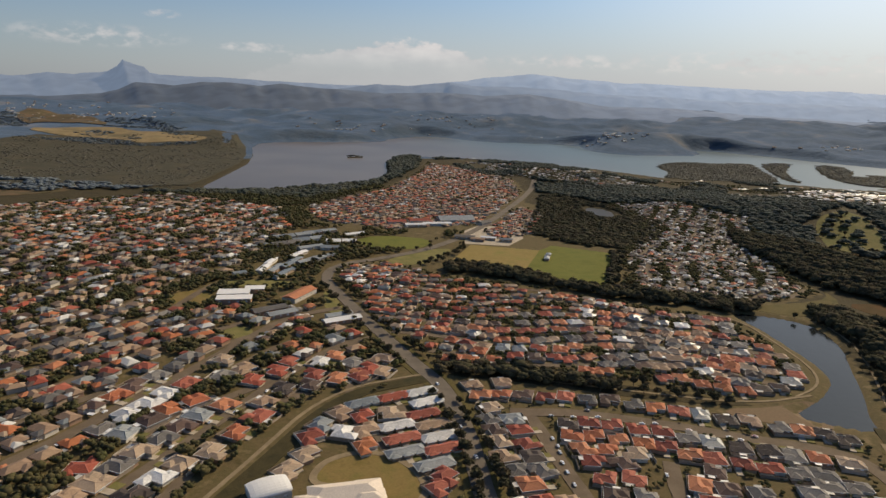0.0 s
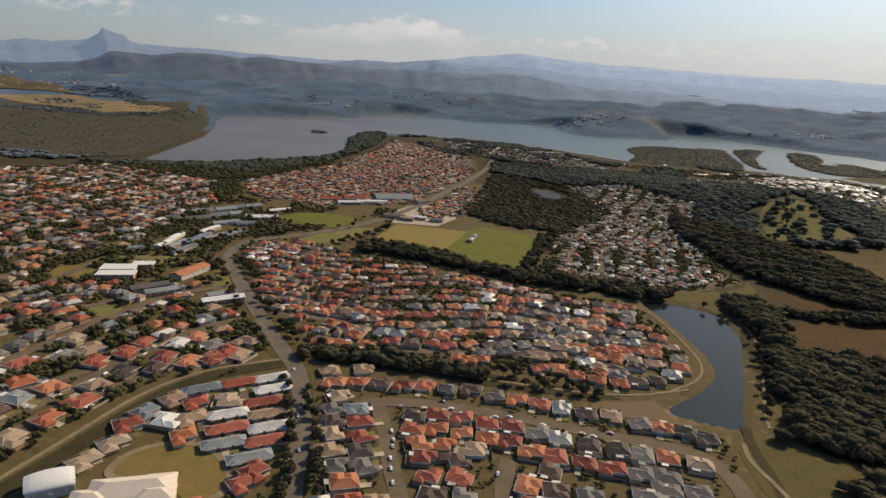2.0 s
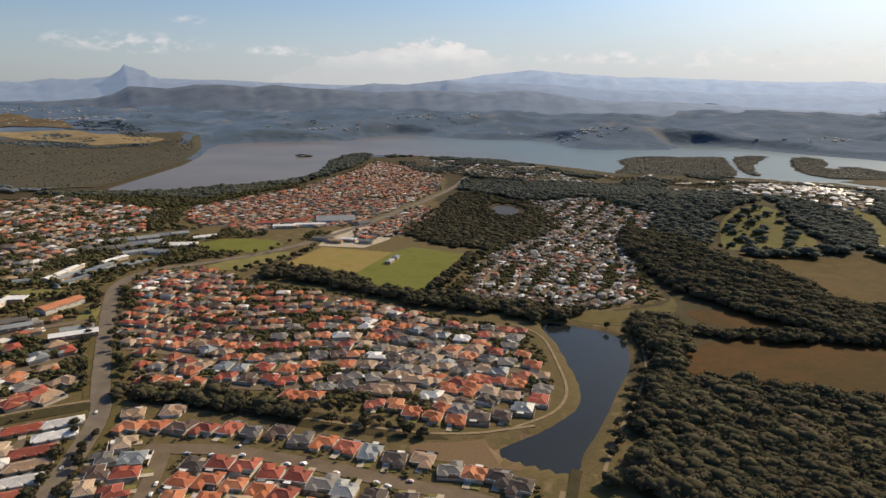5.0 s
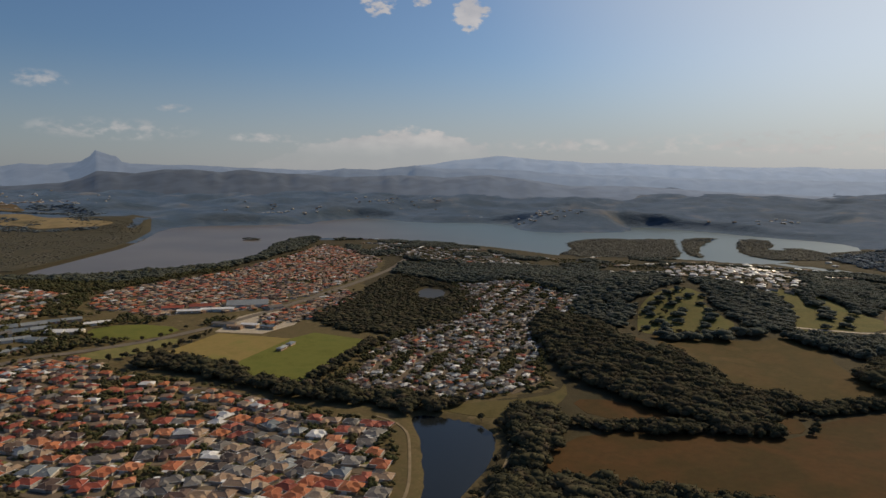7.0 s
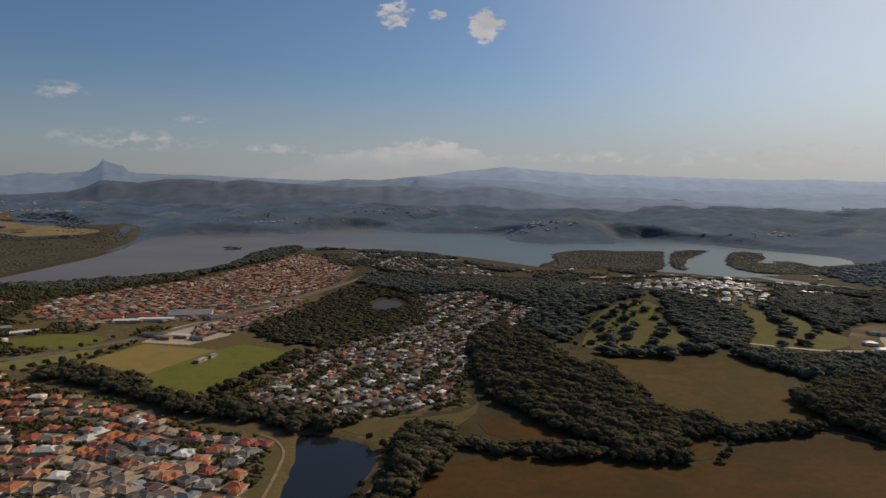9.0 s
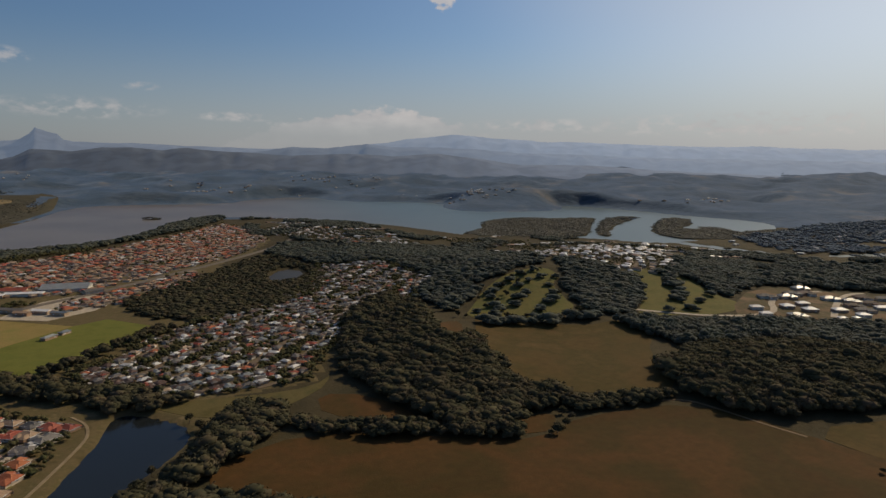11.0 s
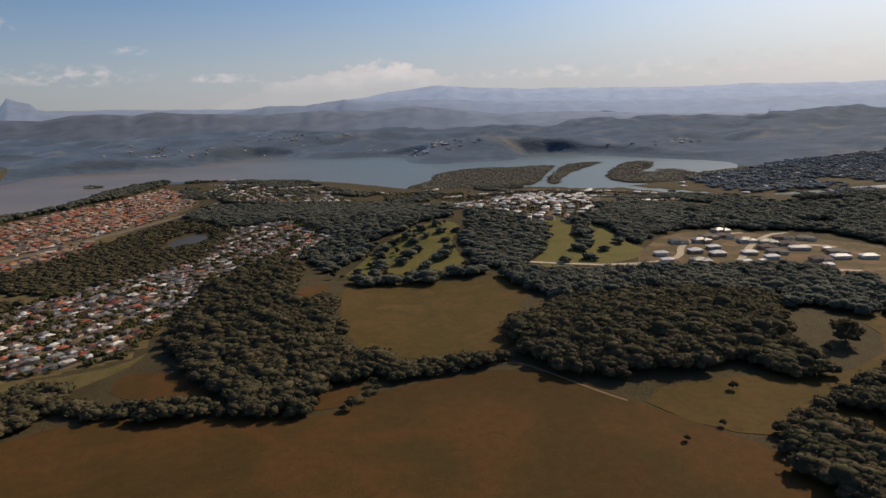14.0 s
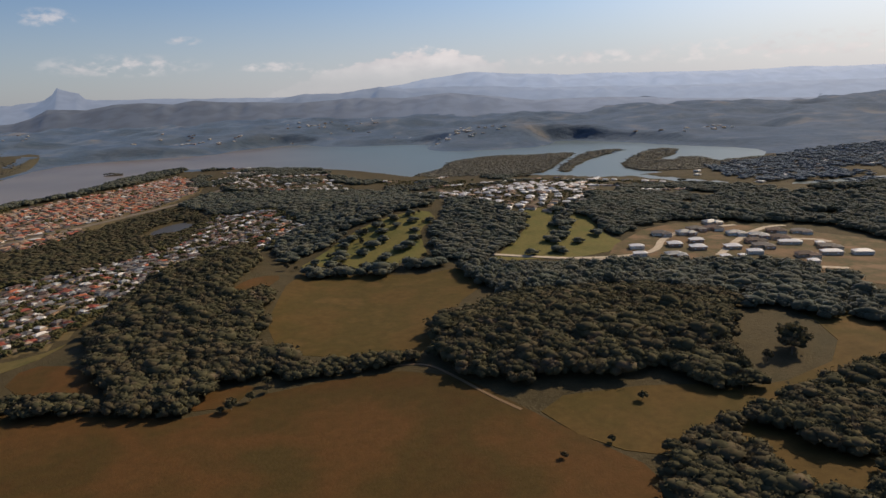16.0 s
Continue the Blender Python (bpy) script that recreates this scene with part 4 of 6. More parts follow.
def house_kind(shape, code):
    """The first house of a shape and roof colour, with its parts; later ones are copies."""
    root = new("villa" if shape == 5 else "house")
    blocks = SHAPES[shape]
    part("wall", *join(*[box(cx - w / 2, cx + w / 2, cy - d / 2, cy + d / 2, -0.6, EAVES - 0.03 * i) for i, (cx, cy, w, d) in enumerate(blocks)]), "wall", root)
    roof = part("roof", *join(*[hip(cx, cy, w, d, EAVES + 0.02 - 0.03 * i, min(w, d) * 0.215) for i, (cx, cy, w, d) in enumerate(blocks)]), "roof_" + code, root, ROOF_WORDS[code] + " hip roof")
    part("ridge_cap", *join(*[caps(cx, cy, w, d, EAVES + 0.02 - 0.03 * i, min(w, d) * 0.215) for i, (cx, cy, w, d) in enumerate(blocks[:1])]), "cap_" + code, roof)
    part("gutter", *gutter(*blocks[0], EAVES + 0.02), "metal", roof, "pale metal gutter")
    cx, cy, w, d = blocks[-1] if shape in (1, 2) else blocks[0]
    front = cy - d / 2
    part("garage_door", *box(cx - 1.3, cx + 1.3, front - 0.06, front + 0.02, 0.0, 1.2), "metal", root)
    bx, by, bw, bd = blocks[0]
    if shape != 5:
        part("patio_roof", *box(bx + 0.4, bx + 3.6, by + bd / 2 + 0.1, by + bd / 2 + 2.4, 1.25, 1.33), "patio_near", root, "flat sheet-metal patio roof")
        part("patio_post", *box(bx + 3.4, bx + 3.5, by + bd / 2 + 2.2, by + bd / 2 + 2.3, -0.4, 1.25), "metal", root)
        part("patio_post", *box(bx + 0.5, bx + 0.6, by + bd / 2 + 2.2, by + bd / 2 + 2.3, -0.4, 1.25), "metal", root)
    part("driveway", *box(cx - 1.5, cx + 1.5, front - 5.2, front - 0.1, -0.5, 0.05), "concrete", root, "pale concrete driveway")
    side = -1 if cx > bx else 1
    part("lawn", *box(min(cx + side * 1.7, cx + side * 5.2), max(cx + side * 1.7, cx + side * 5.2), front - 4.6, front - 0.3, -0.5, 0.03), "verge", root, "dry front lawn")
    if shape != 5:
        part("fence", *join(box(-5.3, -5.22, -3, 7.2, -0.5, 0.95), box(-5.22, 5.22, 7.12, 7.2, -0.5, 0.93)), "fence", root, "weathered timber paling fence")
    for sx in (-1, 1):
        part("window", *box(bx + sx * bw * 0.33 - 0.7, bx + sx * bw * 0.33 + 0.7, by + bd / 2 - 0.02, by + bd / 2 + 0.05, 0.45, 1.1), "glass", root)
    part("window", *box(bx + bw / 2 - 0.02, bx + bw / 2 + 0.05, by - 0.9, by + 0.9, 0.45, 1.1), "glass", root)
    tagged(root, f"single-storey brick house with {ROOF_WORDS[code]} hip roof", "house", "villas in the retirement village" if shape == 5 else "houses of the near suburb")
    return root


dice = random.Random(5)
TAKEN = []                                  # footprints in use, so that trees keep clear


def put_house(shape, code, x, y, turn, size=1.0):
    m = pose(x, y, float(height(x, y)) + 0.35, 0, 0, turn) @ (Matrix.Scale(0.97, 4) if shape == 5 else Matrix.Diagonal((size * dice.uniform(0.84, 1.04), size * dice.uniform(0.84, 1.04), dice.uniform(0.9, 1.25), 1)))
    TAKEN.append((x, y, 11 if shape == 5 else 5.8 * size))
    if (shape, code) not in KINDS:
        KINDS[shape, code] = house_kind(shape, code)
        KINDS[shape, code].matrix_basis = m
        return
    copy_thing(KINDS[shape, code], m).matrix_basis = m



def house_row(x0, y0, x1, y1, codes, face, spread=0.8):
    """Houses in a row from one end to the other, a roof colour code for each; face: degrees of the front, clockwise from straight down the row's right side."""
    n = len(codes)
    turn = math.degrees(math.atan2(y1 - y0, x1 - x0))
    for i, c in enumerate(codes):
        if c == "_":
            continue
        s = (i + 0.5) / n
        x, y = x0 + (x1 - x0) * s + dice.uniform(-spread, spread) * 0.5, y0 + (y1 - y0) * s + dice.uniform(-spread, spread) - 1.8
        put_house(dice.choice((0, 1, 2, 2, 3, 4, 1)), c, x, y, turn + face + dice.uniform(-6, 6))


def houses(turn, codes, *places):
    """Houses at the given places, a roof colour code for each."""
    for c, (x, y) in zip(codes, places):
        put_house(dice.choice((0, 1, 2, 3, 4)), c, x, y, turn + dice.uniform(-7, 7) + dice.choice((0, 0, 0, 180)))


# the near suburb, street by street
houses(-27, "oodrrgdgorbdtgodd", (-176.5, -208), (-165.7, -208.5), (-154.4, -212), (-144.6, -219), (-134, -220), (-124.5, -226.7), (-112.7, -229.2), (-103.6, -236.4), (-94.5, -243), (-85.3, -249), (-77, -255), (-68, -263), (-57, -266.7), (-48, -276), (-40, -282), (-31.8, -287.3), (-25.9, -295.3))
houses(-5, "tt", (-177, -195), (-160, -196.5))
houses(88, "tgbdrtrtdggorwtdrg", (-176.3, -222), (-182.5, -233), (-171, -235.5), (-183.5, -243.5), (-171.8, -247), (-186, -254), (-173.8, -259), (-188, -266), (-176, -270), (-187, -277.5), (-177, -281), (-186, -289), (-187, -301), (-197, -300), (-176.5, -304), (-178, -316), (-190, -313), (-193, -326))
houses(153, "drrrrgbddgot", (-146.7, -247), (-136.5, -249), (-126.5, -253), (-117, -261), (-107, -266), (-98, -272.5), (-90.5, -279.7), (-80.6, -287.4), (-70, -293), (-62, -299), (-53, -304), (-42.5, -311))
houses(-27, "oooororrr", (-150.5, -258), (-140.5, -260.5), (-131, -266), (-121.5, -272), (-113.4, -277.5), (-107, -285.6), (-99, -292), (-89.8, -298.5), (-80.5, -304.5))
houses(75, "ootrd", (-151, -269.5), (-141, -272.5), (-130.5, -279), (-152.5, -280), (-141, -284.5))
houses(150, "rrodgg", (-154, -292), (-142.5, -296), (-119, -307), (-106, -300.5), (-71, -310.5), (-62, -315.5))
houses(-25, "dgrdggggb", (-157, -304.5), (-145, -308.5), (-122, -319), (-110.5, -313), (-99.5, -320), (-78, -325), (-67, -322), (-56, -326.5), (-59, -338))
house_row(-170, -322, -140, -330, "gro", 180)
house_row(-124, -334, -76, -350, "ordg", 0)
house_row(-172, -340, -82, -368, "orgdorgd", 0)
# the retirement village with its long roofs
for x, y, c, a in ((-206, -196.5, "w", 12), (-221, -198.8, "r", 12), (-237.5, -201.5, "b", 13), (-206, -208, "w", 12), (-211.5, -220, "r", 8), (-226.5, -228, "w", 8), (-209.8, -231, "t", 8), (-227, -240, "r", 8), (-210.2, -242.5, "w", 8), (-228.5, -251.5, "b", 7), (-212, -253, "r", 7), (-219, -264, "b", 7)):
    put_house(5, c, x, y, a)
for x, y, c, a in ((-225.5, -215.5, "t", 80), (-249.5, -210, "t", 30), (-240, -216, "r", 12), (-251, -229, "w", 60), (-241, -229.5, "t", 10), (-260, -219.5, "b", 40), (-266, -229.5, "r", 15), (-244, -243, "o", 10), (-269.5, -242.5, "t", 25), (-278, -253, "t", 35), (-217, -274.5, "r", 30), (-222, -281, "r", 20), (-240, -293, "r", 10)):
    put_house(1, c, x, y, a, 1.1)
# the old houses between the long street and the drain
DRAIN_ROW = [(-303.6, -187.2, "o"), (-284.5, -188.5, "t"), (-287.5, -203.5, "r"), (-298, -216.8, "o"), (-308, -231, "t"), (-274.6, -175.4, "d"), (-261, -175, "d"), (-257.3, -162.3, "r"), (-245, -170.5, "o"), (-233.5, -168, "o"), (-221.5, -165.5, "t"), (-288.2, -161.7, "r"), (-303.4, -131.6, "t"), (-303.6, -153.3, "g"), (-250.5, -146, "w"), (-241, -139, "o"), (-276, -153, "r")]
for x, y, c in DRAIN_ROW:
    put_house(dice.choice((0, 1, 2, 4)), c, x, y, 52 + dice.uniform(-6, 6) + dice.choice((0, 180)), 1.2)


def swimming_pool(x, y, turn):
    root = new("swimming_pool")
    part("coping", *join(box(-2.1, 2.1, -3.4, -3.0, -0.5, 0.16), box(-2.1, 2.1, 3.0, 3.4, -0.5, 0.16), box(-2.1, -1.7, -3.0, 3.0, -0.5, 0.16), box(1.7, 2.1, -3.0, 3.0, -0.5, 0.16)), "concrete", root, "pale concrete coping")
    part("water", *box(-1.7, 1.7, -3.0, 3.0, -0.5, 0.08), "pool", root, "turquoise pool water")
    root.matrix_basis = pose(x, y, float(height(x, y)) + 0.25, 0, 0, turn)
    tagged(root, "small turquoise swimming pool behind a brick house", "pool")


swimming_pool(-184.8, -266.4, 5)


def lots(poly, angle, pitch, period, warp, seed, keep=1.0, margin=5.0):
    """House lots in back-to-back rows with bending streets between. Gives the lots (x, y, turn) and the streets' lines."""
    r = random.Random(seed)
    ca, sa = math.cos(radians(angle)), math.sin(radians(angle))
    P = np.array(poly)
    u, v = P[:, 0] * ca + P[:, 1] * sa, -P[:, 0] * sa + P[:, 1] * ca
    spots, lines = [], []
    bend = lambda q, k: warp * math.sin(q / 47 + seed + 0.35 * k) + warp * 0.5 * math.sin(q / 21 + 2.1 * seed + 0.9 * k)
    for k in range(int(v.min() // period) - 1, int(v.max() // period) + 2):
        line = []
        for s in np.arange(u.min() - 5, u.max() + 5, pitch):
            w0 = k * period + bend(s, k)
            slope = math.degrees(math.atan2(bend(s + 2, k) - bend(s - 2, k), 4))
            here = (s * ca - w0 * sa, s * sa + w0 * ca)
            if float(outside(poly, *here)) < -2:
                line.append(here)
            elif len(line) > 3:
                lines.append(line)
                line = []
            for side in (1, -1):
                off = side * (period * 0.27 + r.uniform(-0.8, 0.8))
                x, y = s * ca - (w0 + off) * sa, s * sa + (w0 + off) * ca
                x, y = x + r.uniform(-2.3, 2.3), y + r.uniform(-2.3, 2.3)
                spots.append((x, y, angle + slope + (0 if side > 0 else 180) + r.uniform(-12, 12) + (90 if r.random() < 0.3 else 0)))
        if len(line) > 3:
            lines.append(line)
    S = np.array(spots)
    ok = (outside(poly, S[:, 0], S[:, 1]) < -margin) & (from_line(MAIN_ROAD, S[:, 0], S[:, 1]) > 12) & (in_water(S[:, 0], S[:, 1]) > 10)
    return [s for s, o in zip(spots, ok) if o and r.random() < keep], lines


def far_houses(name, spots, codes, label, size=1.0):
    """Houses too many to count, joined: walls, and roofs on them."""
    rng = np.random.RandomState(len(spots))
    temp = []
    for _ in range(16):
        a, b = rng.uniform(7.2, 10.2), rng.uniform(4.8, 6.4)
        blocks = [(0, 0, a, b)]
        for sy in (-1, 1):
            if rng.rand() < 0.8:
                blocks.append((rng.choice((-1, 1)) * (a / 2 - 2.2), sy * b * 0.5, rng.uniform(3.4, 4.8), rng.uniform(3.6, 5.6)))
        up = EAVES * rng.uniform(0.9, 1.45)
        w = join(*[box(cx - a / 2, cx + a / 2, cy - b / 2, cy + b / 2, -0.8, up - 0.02 * i) for i, (cx, cy, a, b) in enumerate(blocks)])
        q = join(*[hip(cx, cy, a, b, up + 0.02 - 0.03 * i, min(a, b) * 0.21) for i, (cx, cy, a, b) in enumerate(blocks)])
        temp.append((w, q))
    made = {0: ([], []), 1: ([], []), 2: ([], [])}
    count = [0, 0, 0]
    zs = height(np.array([s[0] for s in spots]), np.array([s[1] for s in spots]))
    for (x, y, a), z in zip(spots, zs):
        k = rng.randint(len(temp))
        c, s = math.cos(radians(a)), math.sin(radians(a))
        f = size * rng.uniform(0.74, 1.02)
        TAKEN.append((x, y, 5.5 * f))
        for which in (0, 1):
            V, F = temp[k][which]
            V = np.array(V) * (f, f, size)
            made[which][0].append(np.column_stack([V[:, 0] * c - V[:, 1] * s + x, V[:, 0] * s + V[:, 1] * c + y, V[:, 2] + z + 0.35]))
            made[which][1].extend([tuple(i + count[which] for i in q) for q in F])
            count[which] += len(V)
        for _ in range(rng.choice((0, 1, 2, 2))):
            V, F = box(-1.9, 1.9, -1.1, 1.1, 1.0, 1.25)
            ox, oy = rng.choice((-1, 1)) * rng.uniform(3.4, 5.6) * f, rng.uniform(-5.0, 6.0)
            V = np.array(V) * (f * rng.uniform(0.6, 1.1), f, 1) + (ox, oy, 0)
            made[2][0].append(np.column_stack([V[:, 0] * c - V[:, 1] * s + x, V[:, 0] * s + V[:, 1] * c + y, V[:, 2] + z + 0.3]))
            made[2][1].extend([tuple(i + count[2] for i in q) for q in F])
            count[2] += len(V)
    root = part(name, np.concatenate(made[0][0]), made[0][1], "wall_far")
    part("roofs", np.concatenate(made[1][0]), made[1][1], roof_mix("roofs_of_" + name, codes), root)["kind"] = "stuff"
    part("patio_covers", np.concatenate(made[2][0]), made[2][1], "patio", root)["kind"] = "stuff"
    tagged(root, label, "houses", "", "stuff")


def streets(lines, width=6.0):
    for line in lines:
        strip("street", line, width, "asphalt", 0.18, "brown-grey residential street", "street", smooth=1, every=12)


PEN_CODES = "ortotgrotgdorgwtbrodtr"
EDGE = [(-52, -225.3), (-43.5, -232), (-34, -238), (-22.7, -237), (-12, -240), (0.8, -235), (12, -228), (18, -217.7), (23, -203), (25.5, -188), (26, -173), (-176, -158), (-165, -161), (-152, -165.5), (-117.6, -154.8), (-105.4, -160.5), (-93.9, -158), (-106, -193), (-96, -196.5)]
spots, lines = lots(PENINSULA, -30, 10.6, 26, 11, 3, 0.95)
spots = [s for s in spots if min(math.dist(s[:2], e) for e in EDGE) > 9.5]
streets(lines)
near = [s for s in spots if s[1] < -95 and s[0] > -170]
far = [s for s in spots if s not in near]
for x, y, a in near:
    put_house(dice.choice((0, 1, 2, 3, 4)), dice.choice(PEN_CODES), x, y, a)
houses(-27, "oooddbrgtoo", *EDGE[:11])
houses(-30, "oooroooo", *EDGE[11:])
far_houses("peninsula_houses", far, PEN_CODES, "orange and grey roofed suburban houses in rows")
spots, lines = lots(WEST_SUBURB, 46, 12.8, 29, 9, 8, 0.84)
blocked = [(-348, -35, -225, 50), (-312, -102, -283, -68), (-240, -68, -220, 0)]
DRAIN_STRIP = [(-195, -170), (-214, -173), (-241, -178), (-266, -196), (-286, -224), (-301, -246), (-342, -300), (-380, -340), (-330, -340), (-288, -257), (-274, -236), (-257, -213), (-237, -193), (-195, -186)]
LONG = [[(-420, -250), (-368, -197), (-318, -136), (-262, -62), (-224, -50)], [(-370, -282), (-303, -198), (-240, -125), (-214, -112)]]
spots = [s for s in spots if min(float(from_line(l, s[0], s[1])) for l in LONG) > 22 and float(outside(DRAIN_STRIP, s[0], s[1])) > 0]
for line in LONG:
    for (ax, ay), (bx, by) in zip(line, line[1:]):
        n, turn = max(1, round(math.dist((ax, ay), (bx, by)) / 12.6)), math.degrees(math.atan2(by - ay, bx - ax))
        for side in (-1, 1):
            for i in range(n):
                q, off = (i + 0.5) / n, side * dice.uniform(9.6, 11.2)
                x, y = ax + (bx - ax) * q - off * math.sin(radians(turn)), ay + (by - ay) * q + off * math.cos(radians(turn))
                if float(outside(DRAIN_STRIP, x, y)) > 5 and min(math.dist((x, y), q[:2]) for q in DRAIN_ROW) > 12.5 and min(float(from_line(l, x, y)) for l in LONG if l is not line) > 8 and float(from_line(MAIN_ROAD, x, y)) > 14:
                    spots.append((x, y, turn + (0 if side > 0 else 180) + dice.uniform(-5, 5) + dice.choice((0, 0, 0, 90))))
keep = [s for s in spots if not any(x0 < s[0] < x1 and y0 < s[1] < y1 for x0, y0, x1, y1 in blocked)]
streets([l for l in lines if not any(x0 < l[len(l) // 2][0] < x1 and y0 < l[len(l) // 2][1] < y1 for x0, y0, x1, y1 in blocked)])
W_CODES = "tgotrbdtgwtgotdrgtbtrtwgodt"
near = [s for s in keep if s[1] < -140 and s[0] > -360]
for x, y, a in near:
    put_house(dice.choice((0, 1, 2, 3, 4)), dice.choice("ortdtbgotgwrtgtdb"), x, y, a, 1.18)
far_houses("western_suburb_houses", [s for s in keep if s not in near], W_CODES, "mixed brown, grey and red roofed houses among trees", 1.2)
spots, lines = lots(EAST_SUBURB, 38, 9.4, 22.5, 10, 12, 0.95)
streets(lines, 5)
far_houses("eastern_suburb_houses", spots, "gdbgwdgrgdwgbdtdogwdgb", "grey and brown roofed houses packed closely", 0.86)
spots, lines = lots(NORTH_SUBURB, 25, 10.8, 25, 10, 15, 0.95)
streets(lines, 5)
far_houses("northern_suburb_houses", spots, "otrtodtgttwrottdtrdt", "tightly packed houses with terracotta roofs")
SMALL = {}


def put_small_house(code, x, y, turn, size, group):
    """A plain house of the hill towns: walls, roof and a window each."""
    shape = dice.randrange(3)
    m = pose(x, y, float(height(x, y)) + 0.3, 0, 0, turn) @ Matrix.Scale(size, 4)
    TAKEN.append((x, y, 6.0 * size))
    if (shape, code) in SMALL:
        ob = copy_thing(SMALL[shape, code], m)
        ob.matrix_basis = m
        ob["group"] = group
        return
    blocks = (((0, 0, 13, 7.5),), ((0, 0, 12, 7), (4, -4, 5.5, 6)), ((0, 0, 10, 8), (-4, 4.5, 6, 6)))[shape]
    root = new("cottage")
    part("wall", *join(*[box(cx - a / 2, cx + a / 2, cy - b / 2, cy + b / 2, -1.5, 2.1 - 0.02 * i) for i, (cx, cy, a, b) in enumerate(blocks)]), "wall", root)
    part("roof", *join(*[hip(cx, cy, a, b, 2.12 - 0.03 * i, min(a, b) * 0.22) for i, (cx, cy, a, b) in enumerate(blocks)]), "roof_" + code, root)
    cx, cy, a, b = blocks[0]
    part("window", *box(-a * 0.3, a * 0.1, -b / 2 - 0.05, -b / 2 + 0.02, 0.7, 1.6), "glass", root)
    SMALL[shape, code] = root
    root.matrix_basis = m
    tagged(root, f"small cottage with {ROOF_WORDS[code]} roof among trees", "cottage", group)


def along(line, pitch, jitter, r):
    out = []
    for a, b in zip(line, line[1:]):
        n = max(1, round(math.dist(a, b) / pitch))
        turn = math.degrees(math.atan2(b[1] - a[1], b[0] - a[0]))
        out += [(a[0] + (b[0] - a[0]) * (i + 0.5) / n + r.uniform(-jitter, jitter), a[1] + (b[1] - a[1]) * (i + 0.5) / n + r.uniform(-jitter, jitter), turn + r.uniform(-12, 12)) for i in range(n)]
    return out


r4 = random.Random(41)
for rows, codes, group, size in (
        (([(490, 200), (546, 123), (563, 106)], [(482, 426), (520, 378)], [(527, 469), (579, 460), (663, 458)], [(547, 544), (625, 605)], [(589, 338), (622, 168)], [(649, 447), (765, 466)], [(645, 198), (700, 290), (817, 430)],
          [(618, 134), (658, 168)], [(471, 595), (513, 563)], [(518, 273), (547, 409)], [(500, 205), (545, 150)], [(644, 262), (811, 277)], [(550, 300), (600, 250)], [(700, 400), (800, 390), (870, 330)], [(570, 200), (600, 160)], [(731, 226), (810, 240), (926, 240)], [(620, 400), (690, 360)]), "wwgtwwbwdgwwtw", "houses of the hill town", 0.72),
        (([(183, 1055), (330, 1020)], [(225, 945), (345, 832)], [(252, 647), (320, 764)], [(335, 645), (425, 690)], [(310, 515), (427, 489)], [(334, 565), (413, 560)], [(280, 560), (330, 540)], [(300, 700), (390, 660)], [(350, 610), (430, 590)]), "wgwtgowgtwg", "houses of the lakeside town", 0.68)):
    for row in rows:
        for x, y, a in along(row, 12, 2.5, r4):
            if float(in_water(x, y)) > 14 and r4.random() < 0.9:
                put_small_house(r4.choice(codes), x, y, a, size * r4.uniform(0.85, 1.2), group)
    poly, turn, seed, share = (HILL_TOWN, -35, 21, 0.8) if group == "houses of the hill town" else (LAKE_TOWN, 10, 22, 0.85)
    free = [p for p in lots(poly, turn, 13, 26, 7, seed, share)[0] if all((p[0] - q[0]) ** 2 + (p[1] - q[1]) ** 2 > 90 for q in TAKEN[-320:])]
    if poly is LAKE_TOWN:
        far_houses("lakeside_houses", free, codes, "pale far-off houses of a lakeside town", size * 0.97)
    else:
        for x, y, a in free:
            put_small_house(r4.choice(codes), x, y, a, size * r4.uniform(0.85, 1.1), group)
    for row in rows[::2]:
        strip("street", [(x + 9, y + 6) for x, y in row], 5, "asphalt", 0.25, "brown-grey street of a small town", "street", smooth=1)
far_spots = []
r3 = random.Random(77)
for cx, cy, n, sx, sy in ((-760, 2100, 60, 260, 160), (-1100, 2500, 60, 300, 160), (900, 1420, 40, 120, 60), (1000, 1700, 30, 160, 100), (1150, 380, 20, 200, 110), (1450, 300, 16, 260, 110), (1250, 60, 10, 160, 120), (560, 2100, 30, 200, 160), (1500, 1100, 20, 160, 90), (100, 1850, 25, 220, 90)):
    far_spots += [(cx + r3.gauss(0, 1) * sx * 0.6, cy + r3.gauss(0, 1) * sy * 0.6, r3.uniform(0, 180)) for _ in range(n)]
A = np.array(far_spots)
far_houses("scattered_houses", [s for s, d in zip(far_spots, in_water(A[:, 0], A[:, 1])) if d > 15], "wwgwtwdw", "pale far-off houses scattered on wooded slopes", 1.15)

# ---- large buildings ----
def gable(cx, cy, w, d, z, rise, over=0.5):
    w, d = w + 2 * over, d + 2 * over
    V = [(cx - w / 2, cy - d / 2, z), (cx + w / 2, cy - d / 2, z), (cx + w / 2, cy + d / 2, z), (cx - w / 2, cy + d / 2, z), (cx - w / 2, cy, z + rise), (cx + w / 2, cy, z + rise)]
    return V, [(3, 2, 1, 0), (0, 1, 5, 4), (2, 3, 4, 5), (1, 2, 5), (3, 0, 4)]


